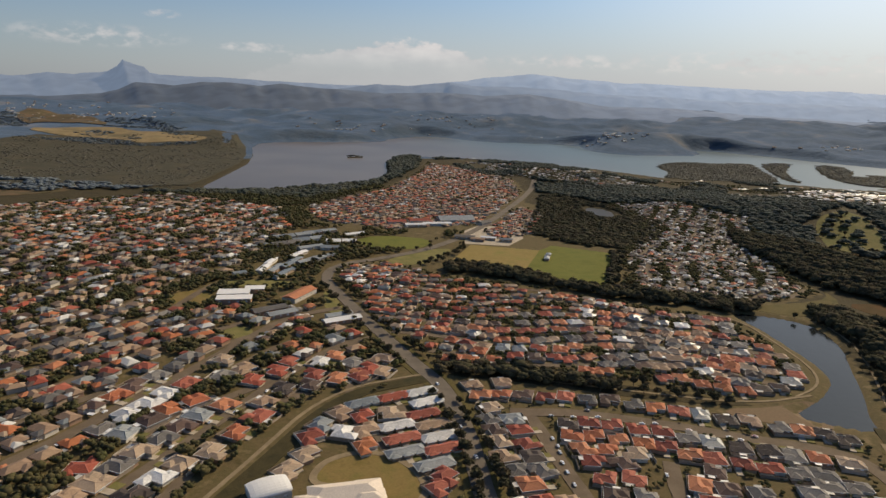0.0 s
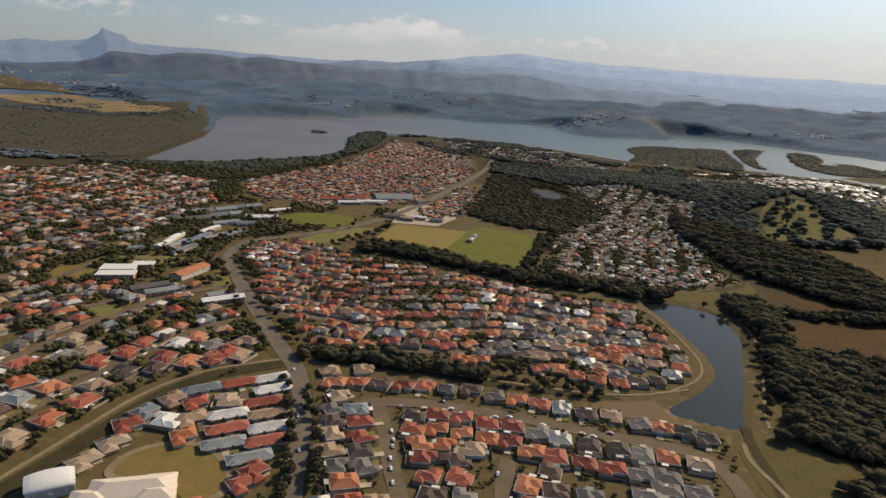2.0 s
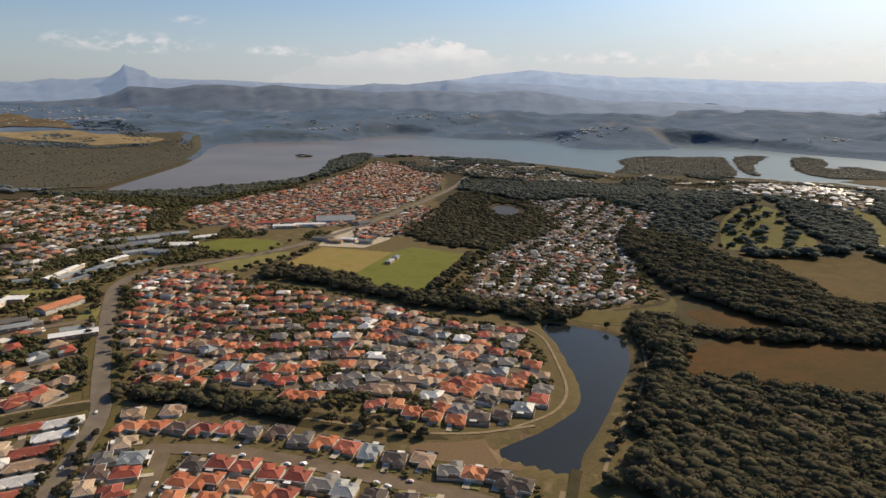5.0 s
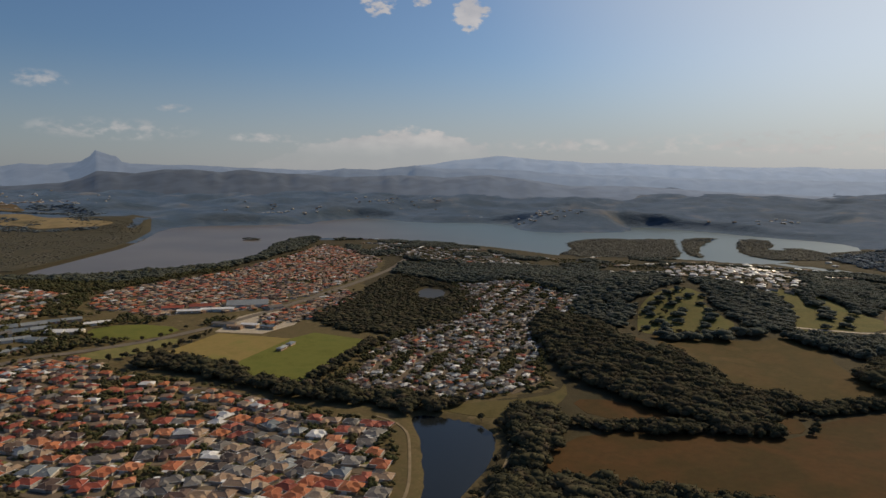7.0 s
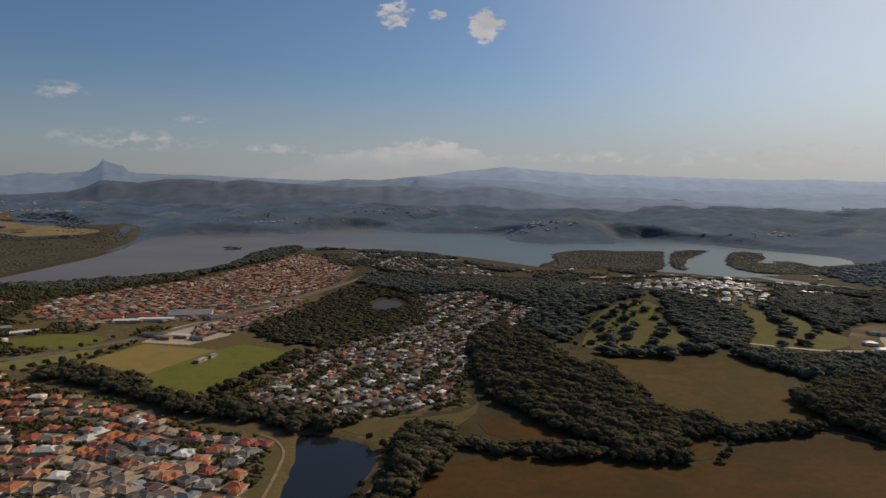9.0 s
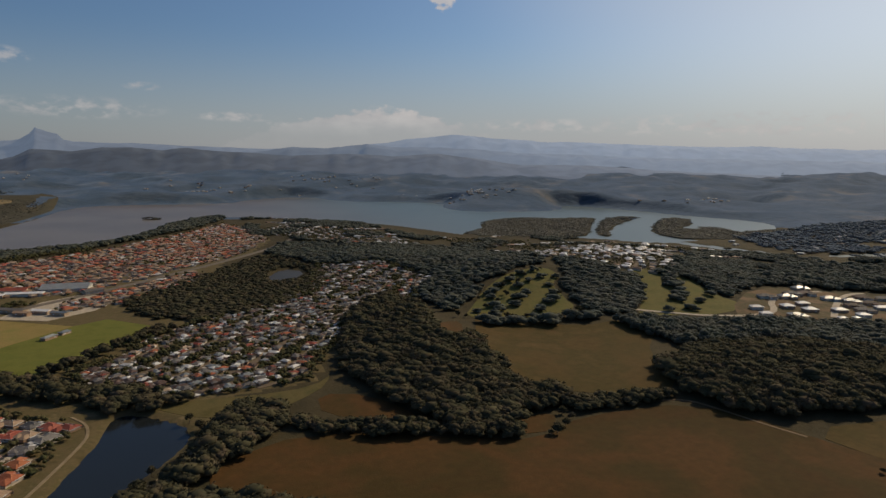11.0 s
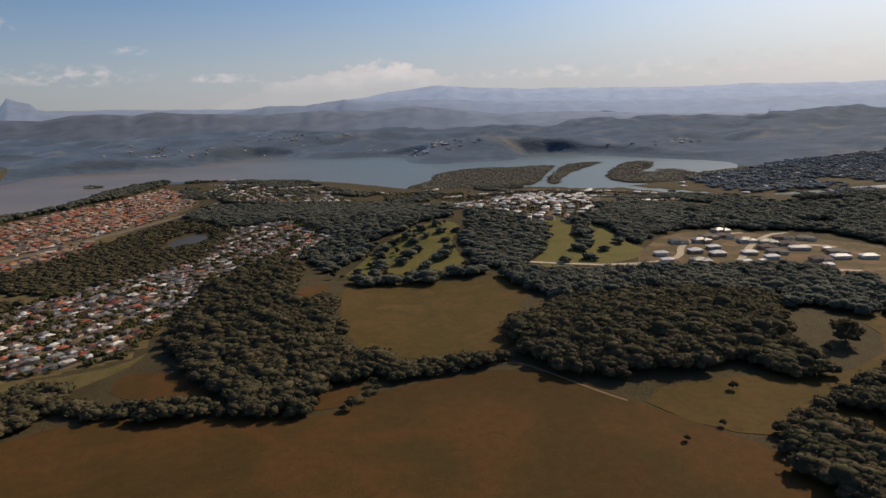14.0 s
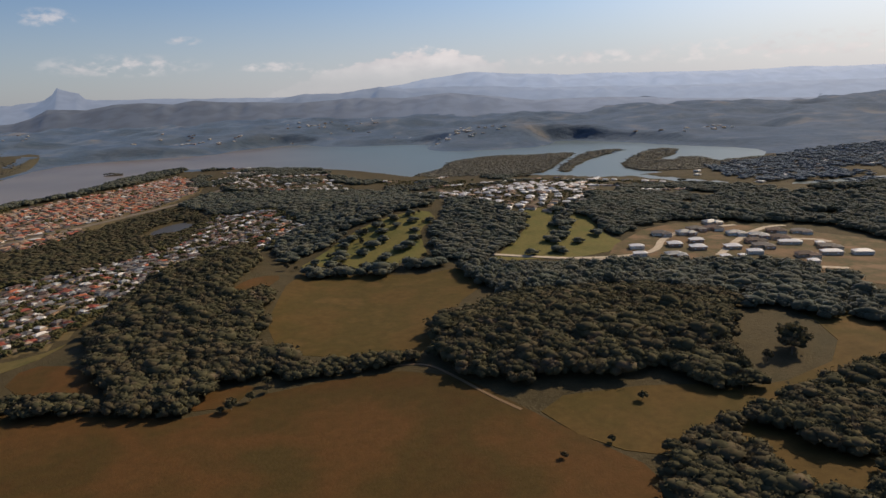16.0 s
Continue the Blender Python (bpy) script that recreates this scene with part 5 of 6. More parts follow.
def barrel(cx, cy, w, d, z, rise, over=0.4, n=12):
    """A rounded barrel roof, its ends drawn in like a shell."""
    w, d = w + 2 * over, d + 2 * over
    V, F = [], []
    for j in range(9):
        u = -1 + 2 * j / 8
        swell = math.sqrt(max(0.0, 1 - 0.72 * u * u))
        for i in range(n + 1):
            a = math.pi * i / n
            V.append((cx + u * w / 2, cy - math.cos(a) * d / 2 * (0.72 + 0.28 * swell), z + 0.04 + math.sin(a) * rise * swell))
    for j in range(8):
        for i in range(n):
            k = j * (n + 1) + i
            F.append((k, k + n + 1, k + n + 2, k + 1))
    F += [tuple(range(n + 1)), tuple(range(8 * (n + 1), 9 * (n + 1)))[::-1]]
    return V, F


def hall(name, x, y, turn, blocks, roof, label, category, tall=4.5, kind="gable", wall="wall"):
    """A large building of one or more blocks (cx, cy, w, d), each with its own roof."""
    root = new(name)
    for i, (cx, cy, w, d) in enumerate(blocks):
        h = tall - 0.12 * i
        part("wall", *box(cx - w / 2, cx + w / 2, cy - d / 2, cy + d / 2, -1.0, h), wall, root)
        shape = gable(cx, cy, w, d, h + 0.02, d * 0.16) if kind == "gable" else hip(cx, cy, w, d, h + 0.25, min(w, d) * 0.22) if kind == "hip" else barrel(cx, cy, w, d, h, 2.6) if kind == "barrel" else join(box(cx - w / 2 - 0.5, cx + w / 2 + 0.5, cy - d / 2 - 0.5, cy + d / 2 + 0.5, h + 0.01, h + 0.45))
        part("roof", *shape, roof if isinstance(roof, str) else roof[i % len(roof)], root)
        n = max(2, int(w / 5))
        for k in range(n):
            wx = cx - w / 2 + w * (k + 0.5) / n
            part("window", *box(wx - 0.8, wx + 0.8, cy - d / 2 - 0.05, cy - d / 2 + 0.02, 0.35 * tall, 0.7 * tall), "glass", root)
    root.matrix_basis = pose(x, y, float(height(x, y)) + 0.3, 0, 0, turn)
    TAKEN.append((x, y, max(b[2] for b in blocks) * 0.6))
    return tagged(root, label, category)


hall("community_hall", -287, -267, 12, [(0, 0, 15, 12)], "white", "community hall with a rounded white roof", "hall", 3.4, "barrel")
hall("clubhouse", -259, -278.5, -4, [(0, 0, 28, 12), (-13, -4, 12, 9), (8, -5, 13, 9), (9, 3, 9, 8)], "cream", "low clubhouse with cream sheet roof", "clubhouse", 3.8, "hip")
hall("school_hall", -297, -12, -8, [(0, 0, 22, 12), (2, -14, 24, 10), (14, 10, 14, 9)], "white", "white-roofed school hall and classrooms", "school", 3.6, "flat")
hall("school_block", -274, -50, 20, [(0, 0, 24, 9), (4, -12, 20, 8)], ["roof_g", "roof_b"], "long grey-roofed school block", "school", 2.5)
hall("school_block", -228, -80, 14, [(0, 0, 26, 8), (2, 10, 18, 7)], ["white", "roof_b"], "long pale-roofed school block", "school", 2.5)
hall("gymnasium", -250, -20, 52, [(0, 0, 30, 11)], "roof_o", "long brick hall with a rust-orange gable roof", "hall", 3.2)
for x, y, a, w, d, c in ((-235, 187, 20, 60, 14, "roof_b"), (-205, 205, 20, 50, 12, "roof_b"), (-190, 156, -10, 40, 13, "white"), (-222, 168, 20, 46, 14, "roof_b"), (-268, 68, 68, 62, 7, "white"), (-256, 42, 50, 40, 7, "roof_b"), (-247, 74, 58, 50, 8, "roof_b"), (-232, 80, 40, 36, 8, "roof_b"), (-216, 92, 40, 32, 8, "roof_b"),
                         (-170, 190, 15, 30, 9, "white"), (-262, 56, 60, 34, 7, "roof_b"), (-292, 44, 16, 14, 9, "roof_b"), (-203, 128, -20, 30, 11, "roof_b"), (-246, 150, 20, 40, 14, "roof_g"), (-238, 104, 50, 34, 8, "white"), (-224, 132, 20, 34, 10, "roof_b")):
    hall("college_block", x, y, a, [(-w * 0.2, 0, w * 0.36, d * 0.9), (w * 0.2, 1.5, w * 0.34, d * 0.8)], c, "long low college block with a sheet-metal roof", "college building", 2.4)
for x, y, a, w, d, c in ((-30, 262, -4, 44, 24, "roof_b"), (-62, 236, -6, 34, 8, "white"), (-90, 232, -6, 24, 8, "white"), (-54, 160, -28, 22, 8, "roof_g"), (-30, 150, -28, 16, 7, "white"), (-44, 146, -28, 14, 6, "roof_t"), (-14, 138, -28, 14, 6, "roof_b"), (-78, 258, 0, 26, 13, "roof_r"), (-108, 254, 0, 22, 11, "roof_r"), (-2, 236, 30, 18, 10, "roof_g")):
    hall("shop_block", x, y, a, [(0, 0, w, d)], c, "low shop block with a wide sheet roof", "shops", 2.8, "gable")
hall("pavilion", -6, 56, 58, [(0, 0, 12, 4.5), (15, 0, 9, 4.5)], "roof_b", "small low pavilion between the playing fields", "pavilion", 1.9, "hip")
for x, y, a, w, d in ((597, -27, -20, 18, 9), (587, -48, -20, 16, 9), (631, -31, -20, 18, 12), (656, -26, -20, 18, 10), (642, -47, -20, 20, 12), (669, -56, -20, 20, 11), (642, -81, -20, 12, 8), (673, -77, -25, 18, 10), (722, -61, -28, 28, 10), (740, -74, -25, 10, 7), (723, -102, -25, 24, 10), (744, -111, -25, 22, 10), (689, -119, -25, 12, 9), (655, -84, -10, 8, 6)):
    put = hall("new_house", x, y, a, [(0, 0, w * 0.62, d * 0.75)], "white", "new house with a glaring white sheet roof", "house", 2.4, "hip")
    put["group"] = "houses of the new estate"
for i, (x, y, a) in enumerate(((641, 6, -20), (715, 32, -5), (700, 11, -20), (682, 12, -10), (717, -28, -30), (727, -42, -30), (736, -86, -25), (705, -14, -20), (700, -44, -20), (693, -61, -25), (664, 2, -10), (745, -18, -30), (762, -30, -30), (610, -60, -20), (700, -100, -25))):
    put = hall("new_house", x, y, a, [(0, 0, 13, 9), (5, -4, 8, 8)], ("roof_g", "roof_b", "roof_d")[i % 3], "new house with a dull grey roof", "house", 2.4, "hip")
    put["group"] = "houses of the new estate"
hall("shed", 1260, 150, 0, [(0, 0, 60, 20)], "white", "long white shed by the river", "shed", 6)


# ---- trees ----
def ico(sub):
    bm = bmesh.new()
    bmesh.ops.create_icosphere(bm, subdivisions=sub, radius=1.0)
    V = np.array([v.co[:] for v in bm.verts])
    F = np.array([[v.index for v in f.verts] for f in bm.faces])
    bm.free()
    return V, F


BALL = {1: ico(1), 2: ico(2)}


def crown(seed, clumps, leaves, wide=1.0, tall=1.0, fat=1.0, leaf=1.0):
    """Uneven foliage of unit radius standing on z = 0: inner clumps, and sprays of leaves standing out from them."""
    rng = np.random.RandomState(seed)
    V, F, n = [], [], 0
    bv, bf = BALL[1]
    heart = []
    for k in range(clumps):
        a = 2.399 * k + rng.uniform(0, 0.9)
        rr = math.sqrt((k + 0.4) / clumps) * 0.68
        size = fat * rng.uniform(0.36, 0.54) * (1.2 if clumps < 5 else 1.0)
        c = np.array([rr * math.cos(a) * wide, rr * math.sin(a) * wide, tall * (0.55 + 0.85 * (1 - rr) + rng.uniform(-0.2, 0.2))])
        bumps = 1 + 0.5 * (rng.rand(len(bv)) - 0.5)
        V.append(bv * bumps[:, None] * size * np.array([0.9, 0.9, 0.75]) + c)
        F.append(bf + n)
        n += len(bv)
        heart.append((c, size))
    for k in range(leaves):
        c, size = heart[rng.randint(clumps)]
        d = rng.normal(size=3)
        d[2] = abs(d[2]) * 0.8 + d[2] * 0.2
        d /= np.linalg.norm(d)
        p = c + d * size * np.array([1, 1, 0.8]) * rng.uniform(0.8, 1.25)
        u, w = rng.normal(size=3), rng.normal(size=3)
        u /= np.linalg.norm(u)
        w -= u * (w @ u)
        w /= np.linalg.norm(w)
        q = leaf * rng.uniform(0.10, 0.22)
        V.append(np.stack([p + u * q, p - u * q * 0.6 + w * q * 0.8, p - u * q * 0.6 - w * q * 0.8]))
        F.append(np.array([[n, n + 1, n + 2]]))
        n += 3
    return np.concatenate(V), np.concatenate(F)


def trunk_mesh(tall, thick, limbs, seed):
    """A tapered trunk that forks into limbs."""
    rng = np.random.RandomState(seed)
    V, F = [], []

    def limb(p, q, r0, r1):
        p, q = np.array(p, float), np.array(q, float)
        d = (q - p) / np.linalg.norm(q - p)
        s = np.cross(d, (0.3, 0.9, 0.1))
        s /= np.linalg.norm(s)
        w = np.cross(d, s)
        n = len(V)
        for c, r in ((p, r0), ((p + q) / 2 + rng.uniform(-0.1, 0.1, 3), (r0 + r1) / 2), (q, r1)):
            for i in range(6):
                V.append(tuple(c + r * (math.cos(i * 1.0472) * s + math.sin(i * 1.0472) * w)))
        for k in (0, 6):
            for i in range(6):
                F.append((n + k + i, n + k + (i + 1) % 6, n + k + 6 + (i + 1) % 6, n + k + 6 + i))
    limb((0, 0, -0.5), (0.1, 0, tall * 0.5), thick, thick * 0.7)
    for i in range(limbs):
        a = i * 6.283 / limbs + rng.uniform(-0.4, 0.4)
        limb((0.1, 0, tall * 0.45), (math.cos(a) * tall * 0.3, math.sin(a) * tall * 0.3, tall * 0.85), thick * 0.55, thick * 0.2)
    return V, F


TREES = []
for i, (w, h) in enumerate(((3.2, 3.0), (2.6, 3.6), (3.8, 3.2), (2.2, 2.6))):
    root = new("tree")
    V, F = crown(40 + i, 12, 220)
    part("trunk", *trunk_mesh(h * 1.3, 0.22, 4, i), "bark", root)
    part("crown", V * (w, w, h) + (0, 0, h * 0.25), F, "leaf", root)
    tagged(root, ("broad dark green gum tree with an uneven crown", "tall dark green gum tree with a ragged crown", "spreading olive green fig tree with a dense crown", "small bushy dark green tree beside houses")[i], "tree", "single trees")
    TREES.append(root)
USED = set()


def put_tree(k, x, y, scale):
    m = pose(x, y, float(height(x, y)) + 0.1, 0, 0, dice.uniform(0, 360)) @ Matrix.Scale(scale, 4)
    if k not in USED:
        USED.add(k)
        TREES[k].matrix_basis = m
        return
    o = copy_thing(TREES[k], m)
    o.matrix_basis = m


# trees along the canal, the lagoon and the drain, in the meadows and about the paddocks
LINES = [([(104, -150), (100, -184), (80, -214), (58, -240), (34, -268), (16, -288)], 22, 3.5), ([(-136, 50), (-104, 78), (-76, 106), (-62, 140)], 30, 3.5), ([(-232, 60), (-214, 100), (-176, 108), (-140, 112)], 22, 4), ([(312, 18), (345, 6), (393, -8), (430, 2)], 24, 4), ([(350, 60), (380, 70), (410, 100), (440, 115)], 12, 8), ([(-205, -160), (-214, -120), (-223, -60), (-233, 10)], 26, 2.2), ([(-187, -160), (-196, -110), (-206, -50), (-214, 20)], 26, 2.2), ([(-190, -166), (-139, -190), (-89, -226), (-45, -250)], 30, 5), ([(-182, -158), (-139, -182), (-89, -216), (-48, -244)], 26, 3), ([(-199.5, -200), (-202, -240), (-206, -280), (-214, -320)], 40, 2), ([(-190, -206), (-192, -250), (-196, -290), (-206, -340)], 34, 1.6), ([(-208, -60), (-200, -110), (-186, -150)], 14, 3),
         ([(98, -140), (106, -180), (84, -215), (56, -246), (30, -276)], 26, 6), ([(269, -223), (281, -213), (303, -185)], 9, 3), ([(340, 60), (380, 30), (420, 40), (440, 90), (470, 190)], 14, 12), ([(-100, 64), (-50, 20), (-30, -20), (6, -44)], 16, 4), ([(10, -44), (80, 60)], 14, 2.5), ([(-185, 165), (-160, 120), (-110, 115), (-84, 158)], 14, 3)]
for line, n, spread in LINES:
    n = round(n * 0.66)
    seg = [math.dist(a, b) for a, b in zip(line, line[1:])]
    for i in range(n):
        s, k = (i + dice.random() * 0.7) / n * sum(seg), 0
        while s > seg[k] and k < len(seg) - 1:
            s, k = s - seg[k], k + 1
        a, b = line[k], line[k + 1]
        x, y = a[0] + (b[0] - a[0]) * s / seg[k] + dice.uniform(-spread, spread), a[1] + (b[1] - a[1]) * s / seg[k] + dice.uniform(-spread, spread)
        if float(in_water(x, y)) > 1.5:
            put_tree(dice.randrange(4), x, y, dice.uniform(0.5, 0.95))
for x, y, s in ((507, -252, 1.3), (502, -266, 1.4), (492, -278, 1.1), (524, -257, 0.9), (546, -249, 2.2), (552, -245, 1.8), (541, -254, 1.7), (446, -272, 0.7), (394, -302, 0.4), (416, -298, 0.5)):
    put_tree(dice.randrange(3), x, y, s)


def woods(name, spots, mat, variants, label, category="trees"):
    """A wood as one joined mesh; spots: x, y, radius, height."""
    rng = np.random.RandomState(len(spots))
    V, F, n = [], [], 0
    S = np.array(spots)
    zs = height(S[:, 0], S[:, 1])
    swell = 0.82 + 0.4 * wave(S[:, 0], S[:, 1], 30, 5)
    for (x, y, r, h), z, up in zip(spots, zs, swell):
        h, r = h * up, r * 1.3
        v, f = variants[rng.randint(len(variants))]
        a = rng.uniform(0, 6.28)
        c, s = math.cos(a), math.sin(a)
        V.append(np.column_stack([(v[:, 0] * c - v[:, 1] * s) * r + x, (v[:, 0] * s + v[:, 1] * c) * r + y, v[:, 2] * h * 0.55 + z]))
        F.append(f + n)
        n += len(v)
    tagged(part(name, np.concatenate(V), np.concatenate(F), mat, smooth=True), label, category, "", "stuff")


HIGH = [crown(i, 7, 90, 0.86, 0.95, 1.28, 0.8) for i in range(12)]
MID = [crown(20 + i, 4, 64, 0.85, 0.85, 1.18, 0.8) for i in range(10)]
LOW = [crown(60 + i, 3, 24, 0.9, 0.7) for i in range(8)]
SHRUB = [crown(80 + i, 3, 22, 0.9, 0.8) for i in range(8)]


def scatter(poly, space, seed, size, tall, gap=0.0, clear=False, ragged=4.0):
    """Places in an outline about so far apart, with gaps and a ragged edge."""
    rng = np.random.RandomState(seed)
    P = np.array(poly)
    x, y = np.meshgrid(np.arange(P[:, 0].min(), P[:, 0].max() + space, space), np.arange(P[:, 1].min(), P[:, 1].max() + space, space))
    x, y = x.ravel() + rng.uniform(-0.48, 0.48, x.size) * space, y.ravel() + rng.uniform(-0.48, 0.48, y.size) * space
    ok = (outside(poly, x, y) < ragged * (rng.rand(x.size) - 0.5)) & (in_water(x, y) > 1.0) & (from_line(MAIN_ROAD, x, y) > 7)
    ok &= (outside(POND_R, x, y) > 5) & ((outside(POND_R, x, y + 9) > 5) | (y > 320)) & (outside(CLEARING, x, y) > 1)
    if gap:
        ok &= wave(x, y, space * 7, seed) > gap
    x, y = x[ok], y[ok]
    if clear and len(TAKEN):
        T = np.array(TAKEN)
        free = np.ones(len(x), bool)
        for i in range(len(x)):
            free[i] = not np.any((T[:, 0] - x[i]) ** 2 + (T[:, 1] - y[i]) ** 2 < (T[:, 2] + 0.6) ** 2)
        x, y = x[free], y[free]
    s = rng.uniform(0.62, 1.1, len(x)) + (rng.rand(len(x)) < 0.22) * rng.uniform(0.2, 0.7, len(x))
    return list(zip(x, y, s * size, (0.62 + 0.38 * s) * tall * rng.uniform(0.9, 1.1, len(x))))


WOODS_NEAR = [([(29, 177), (111, 317), (165, 430), (205, 445), (238, 280), (228, 202), (158, 111), (99, 77), (52, 115)], 4.2, 201, 2.6, 3.6, 0.05), 
              ([(24, -298), (46, -268), (76, -232), (102, -190), (112, -154), (124, -132), (149, -134), (134, -176), (95, -223), (144, -255), (190, -280), (190, -400), (70, -420), (60, -345), (36, -326), (10, -300)], 3.4, 101, 3.0, 6.5, 0.04), ([(372, -193), (398, -147), (443, -117), (526, -124), (572, -174), (511, -243), (497, -275), (480, -275), (472, -251), (441, -245), (397, -241), (378, -219)], 3.6, 102, 3.3, 8, 0.0),
              ([(436, -310), (480, -300), (561, -280), (640, -300), (640, -420), (430, -420), (415, -335)], 3.6, 103, 3.2, 7, 0.05), ([(193, -111), (196, -60), (220, 46), (275, 131), (290, 54), (269, -26), (298, -53), (284, -157), (306, -166), (294, -192), (260, -186), (256, -215), (228, -198), (205, -141)], 3.7, 104, 3.3, 7.5, 0.0),
              ([(140, -160), (160, -168), (204, -186), (228, -198), (258, -212), (256, -220), (228, -207), (200, -195), (150, -178)], 4.0, 105, 2.8, 6.5, 0.1), ([(300, -180), (335, -184), (366, -192), (366, -200), (335, -197), (303, -194)], 3.6, 106, 3.2, 6.5, 0.0), ([(-100, 60), (-48, 18), (-36, -22), (4, -44), (20, -60), (60, -116), (40, -100), (-6, -74), (-52, -18), (-116, 30)], 4.6, 107, 3.0, 7.5, 0.1),
              ([(-190, -162), (-139, -184), (-89, -218), (-48, -245), (-50, -252), (-92, -228), (-142, -194), (-190, -172)], 3.4, 110, 2.4, 5.5, 0.2), ([(5, -340), (40, -338), (50, -400), (0, -400)], 3.6, 111, 2.8, 6, 0.1), ([(10, -40), (82, 62), (76, 66), (4, -36)], 4, 108, 2.4, 6, 0.0), ([(20, -70), (58, -120), (100, -118), (60, -84)], 4.6, 109, 3, 7, 0.1)]
pile = []
for poly, sp, seed, size, tall, gap in WOODS_NEAR:
    pile += scatter(poly, sp * 1.36, seed, size * 1.34, tall, gap + 0.05, ragged=8)
woods("woodland", pile, "leaf", HIGH, "dense dark green woodland of gums and paperbarks")
WOODS_MID = [([(241, 351), (318, 285), (343, 168), (300, 120), (312, 45), (338, 66), (362, 98), (396, 127), (430, 140), (468, 152), (505, 260), (520, 340), (490, 430), (420, 480), (300, 490), (220, 560), (190, 470)], 5.4, 202, 3.6, 5.5, 0.08),
             ([(432, 8), (440, 45), (446, 80), (466, 98), (482, 140), (498, 175), (545, 100), (536, 65), (500, 22), (466, -14), (432, -4)], 4.6, 203, 3.6, 5.0, 0.12), ([(322, 24), (345, 60), (400, 116), (452, 128), (452, 100), (432, 80), (424, 20), (393, 2), (345, 10)], 17, 210, 4.4, 6.0, 0.04), ([(520, 20), (580, 100), (605, 90), (590, 10), (560, -25), (500, -20)], 23, 211, 4.4, 6.0, 0.04), ([(549, 17), (575, 79), (600, 100), (612, 130), (666, 170), (731, 188), (700, 89), (687, 52), (633, 40), (607, 17), (600, 30), (608, 75), (590, 90)], 5.0, 212, 3.8, 5.5, 0.12), ([(318, 6), (345, -6), (393, -14), (432, -12), (432, -20), (393, -22), (345, -14), (316, 0)], 5.0, 213, 4.2, 7, 0.1), ([(556, -62), (640, -92), (690, -130), (700, -150), (640, -120), (550, -80)], 4.6, 214, 3.2, 6.5, 0.1), ([(440, -30), (560, -70), (600, -130), (570, -160), (520, -115), (445, -105), (440, -60)], 4.8, 204, 3.2, 8, 0.15),
             ([(-420, 540), (-239, 540), (-120, 588), (-58, 622), (2, 740), (36, 930), (110, 1105), (150, 1080), (130, 980), (70, 820), (-60, 580), (-190, 450), (-260, 480), (-380, 520)], 6.0, 207, 3.8, 7, 0.1),
             ([(180, 700), (260, 560), (300, 500), (420, 510), (520, 440), (640, 340), (560, 560), (440, 620), (440, 880), (300, 1020), (180, 1090)], 7, 208, 3.6, 5, 0.5), ([(520, 440), (900, 290), (900, 430), (640, 595), (540, 620)], 7, 209, 3.4, 4, 0.6)]
pile = []
for poly, sp, seed, size, tall, gap in WOODS_MID:
    pile += scatter(poly, sp * 1.15, seed, size * 1.18, tall, gap + 0.05, ragged=8)
A = np.array(pile)
inside = outside([(463, 270), (500, 400), (560, 500), (670, 480), (720, 390), (745, 260), (620, 110), (545, 150)], A[:, 0], A[:, 1]) < 0
pile = [p for i, p in enumerate(pile) if not (inside[i] and i % 4)]
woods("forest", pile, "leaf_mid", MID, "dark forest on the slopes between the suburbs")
pile = []
for poly, sp, seed, size, tall, gap in (([(560, -90), (670, -150), (700, -200), (820, -160), (800, -80), (810, -20), (793, 16), (743, 38), (690, 55), (844, 186), (960, 190), (1300, 120), (1300, -200), (700, -330), (580, -190)], 6.5, 205, 4.2, 8, 0.2),
                                       ([(640, 130), (720, 60), (780, 20), (880, 120), (960, 230), (880, 300), (760, 270), (700, 190)], 5.6, 206, 3.8, 5, 0.2)):
    pile += scatter(poly, sp * 1.2, seed, size * 1.2, tall, gap + 0.05, ragged=8)
woods("gum_forest", pile, "leaf_mid", MID, "gum forest greyed with haze beyond the new estate")
pile = []
for poly, sp, seed in ((MANGROVE_BANK, 9, 301), (MANGROVE_SPIT, 9, 302), (FINGER, 9, 304)):
    pile += scatter(poly, sp, seed, sp * 0.75, 1.6, 0.0)
FLAT_TREES = [crown(90 + i, 1, 12, 0.9, 0.6) for i in range(8)]
bushes = scatter([(-800, 1400), (-400, 1500), (-270, 1440), (-275, 1010), (-335, 740), (-385, 590), (-800, 730)], 11, 303, 4.6, 2.6, 0.3, ragged=12)
woods("mangrove_scrub", bushes, "mangrove", FLAT_TREES, "low mangrove scrub over a tidal flat", "mangroves")
pile += [(-20, 1086, 6, 6), (-10, 1088, 7, 7), (0, 1085, 6, 6), (8, 1083, 5, 5)]
woods("mangroves", pile, "mangrove", LOW, "low brown-green mangroves at the water's edge", "mangroves")
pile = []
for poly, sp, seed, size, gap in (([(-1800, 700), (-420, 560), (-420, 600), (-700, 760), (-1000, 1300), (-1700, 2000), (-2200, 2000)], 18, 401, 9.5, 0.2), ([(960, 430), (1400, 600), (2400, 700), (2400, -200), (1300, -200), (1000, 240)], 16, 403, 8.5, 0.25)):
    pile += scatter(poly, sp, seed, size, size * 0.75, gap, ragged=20)
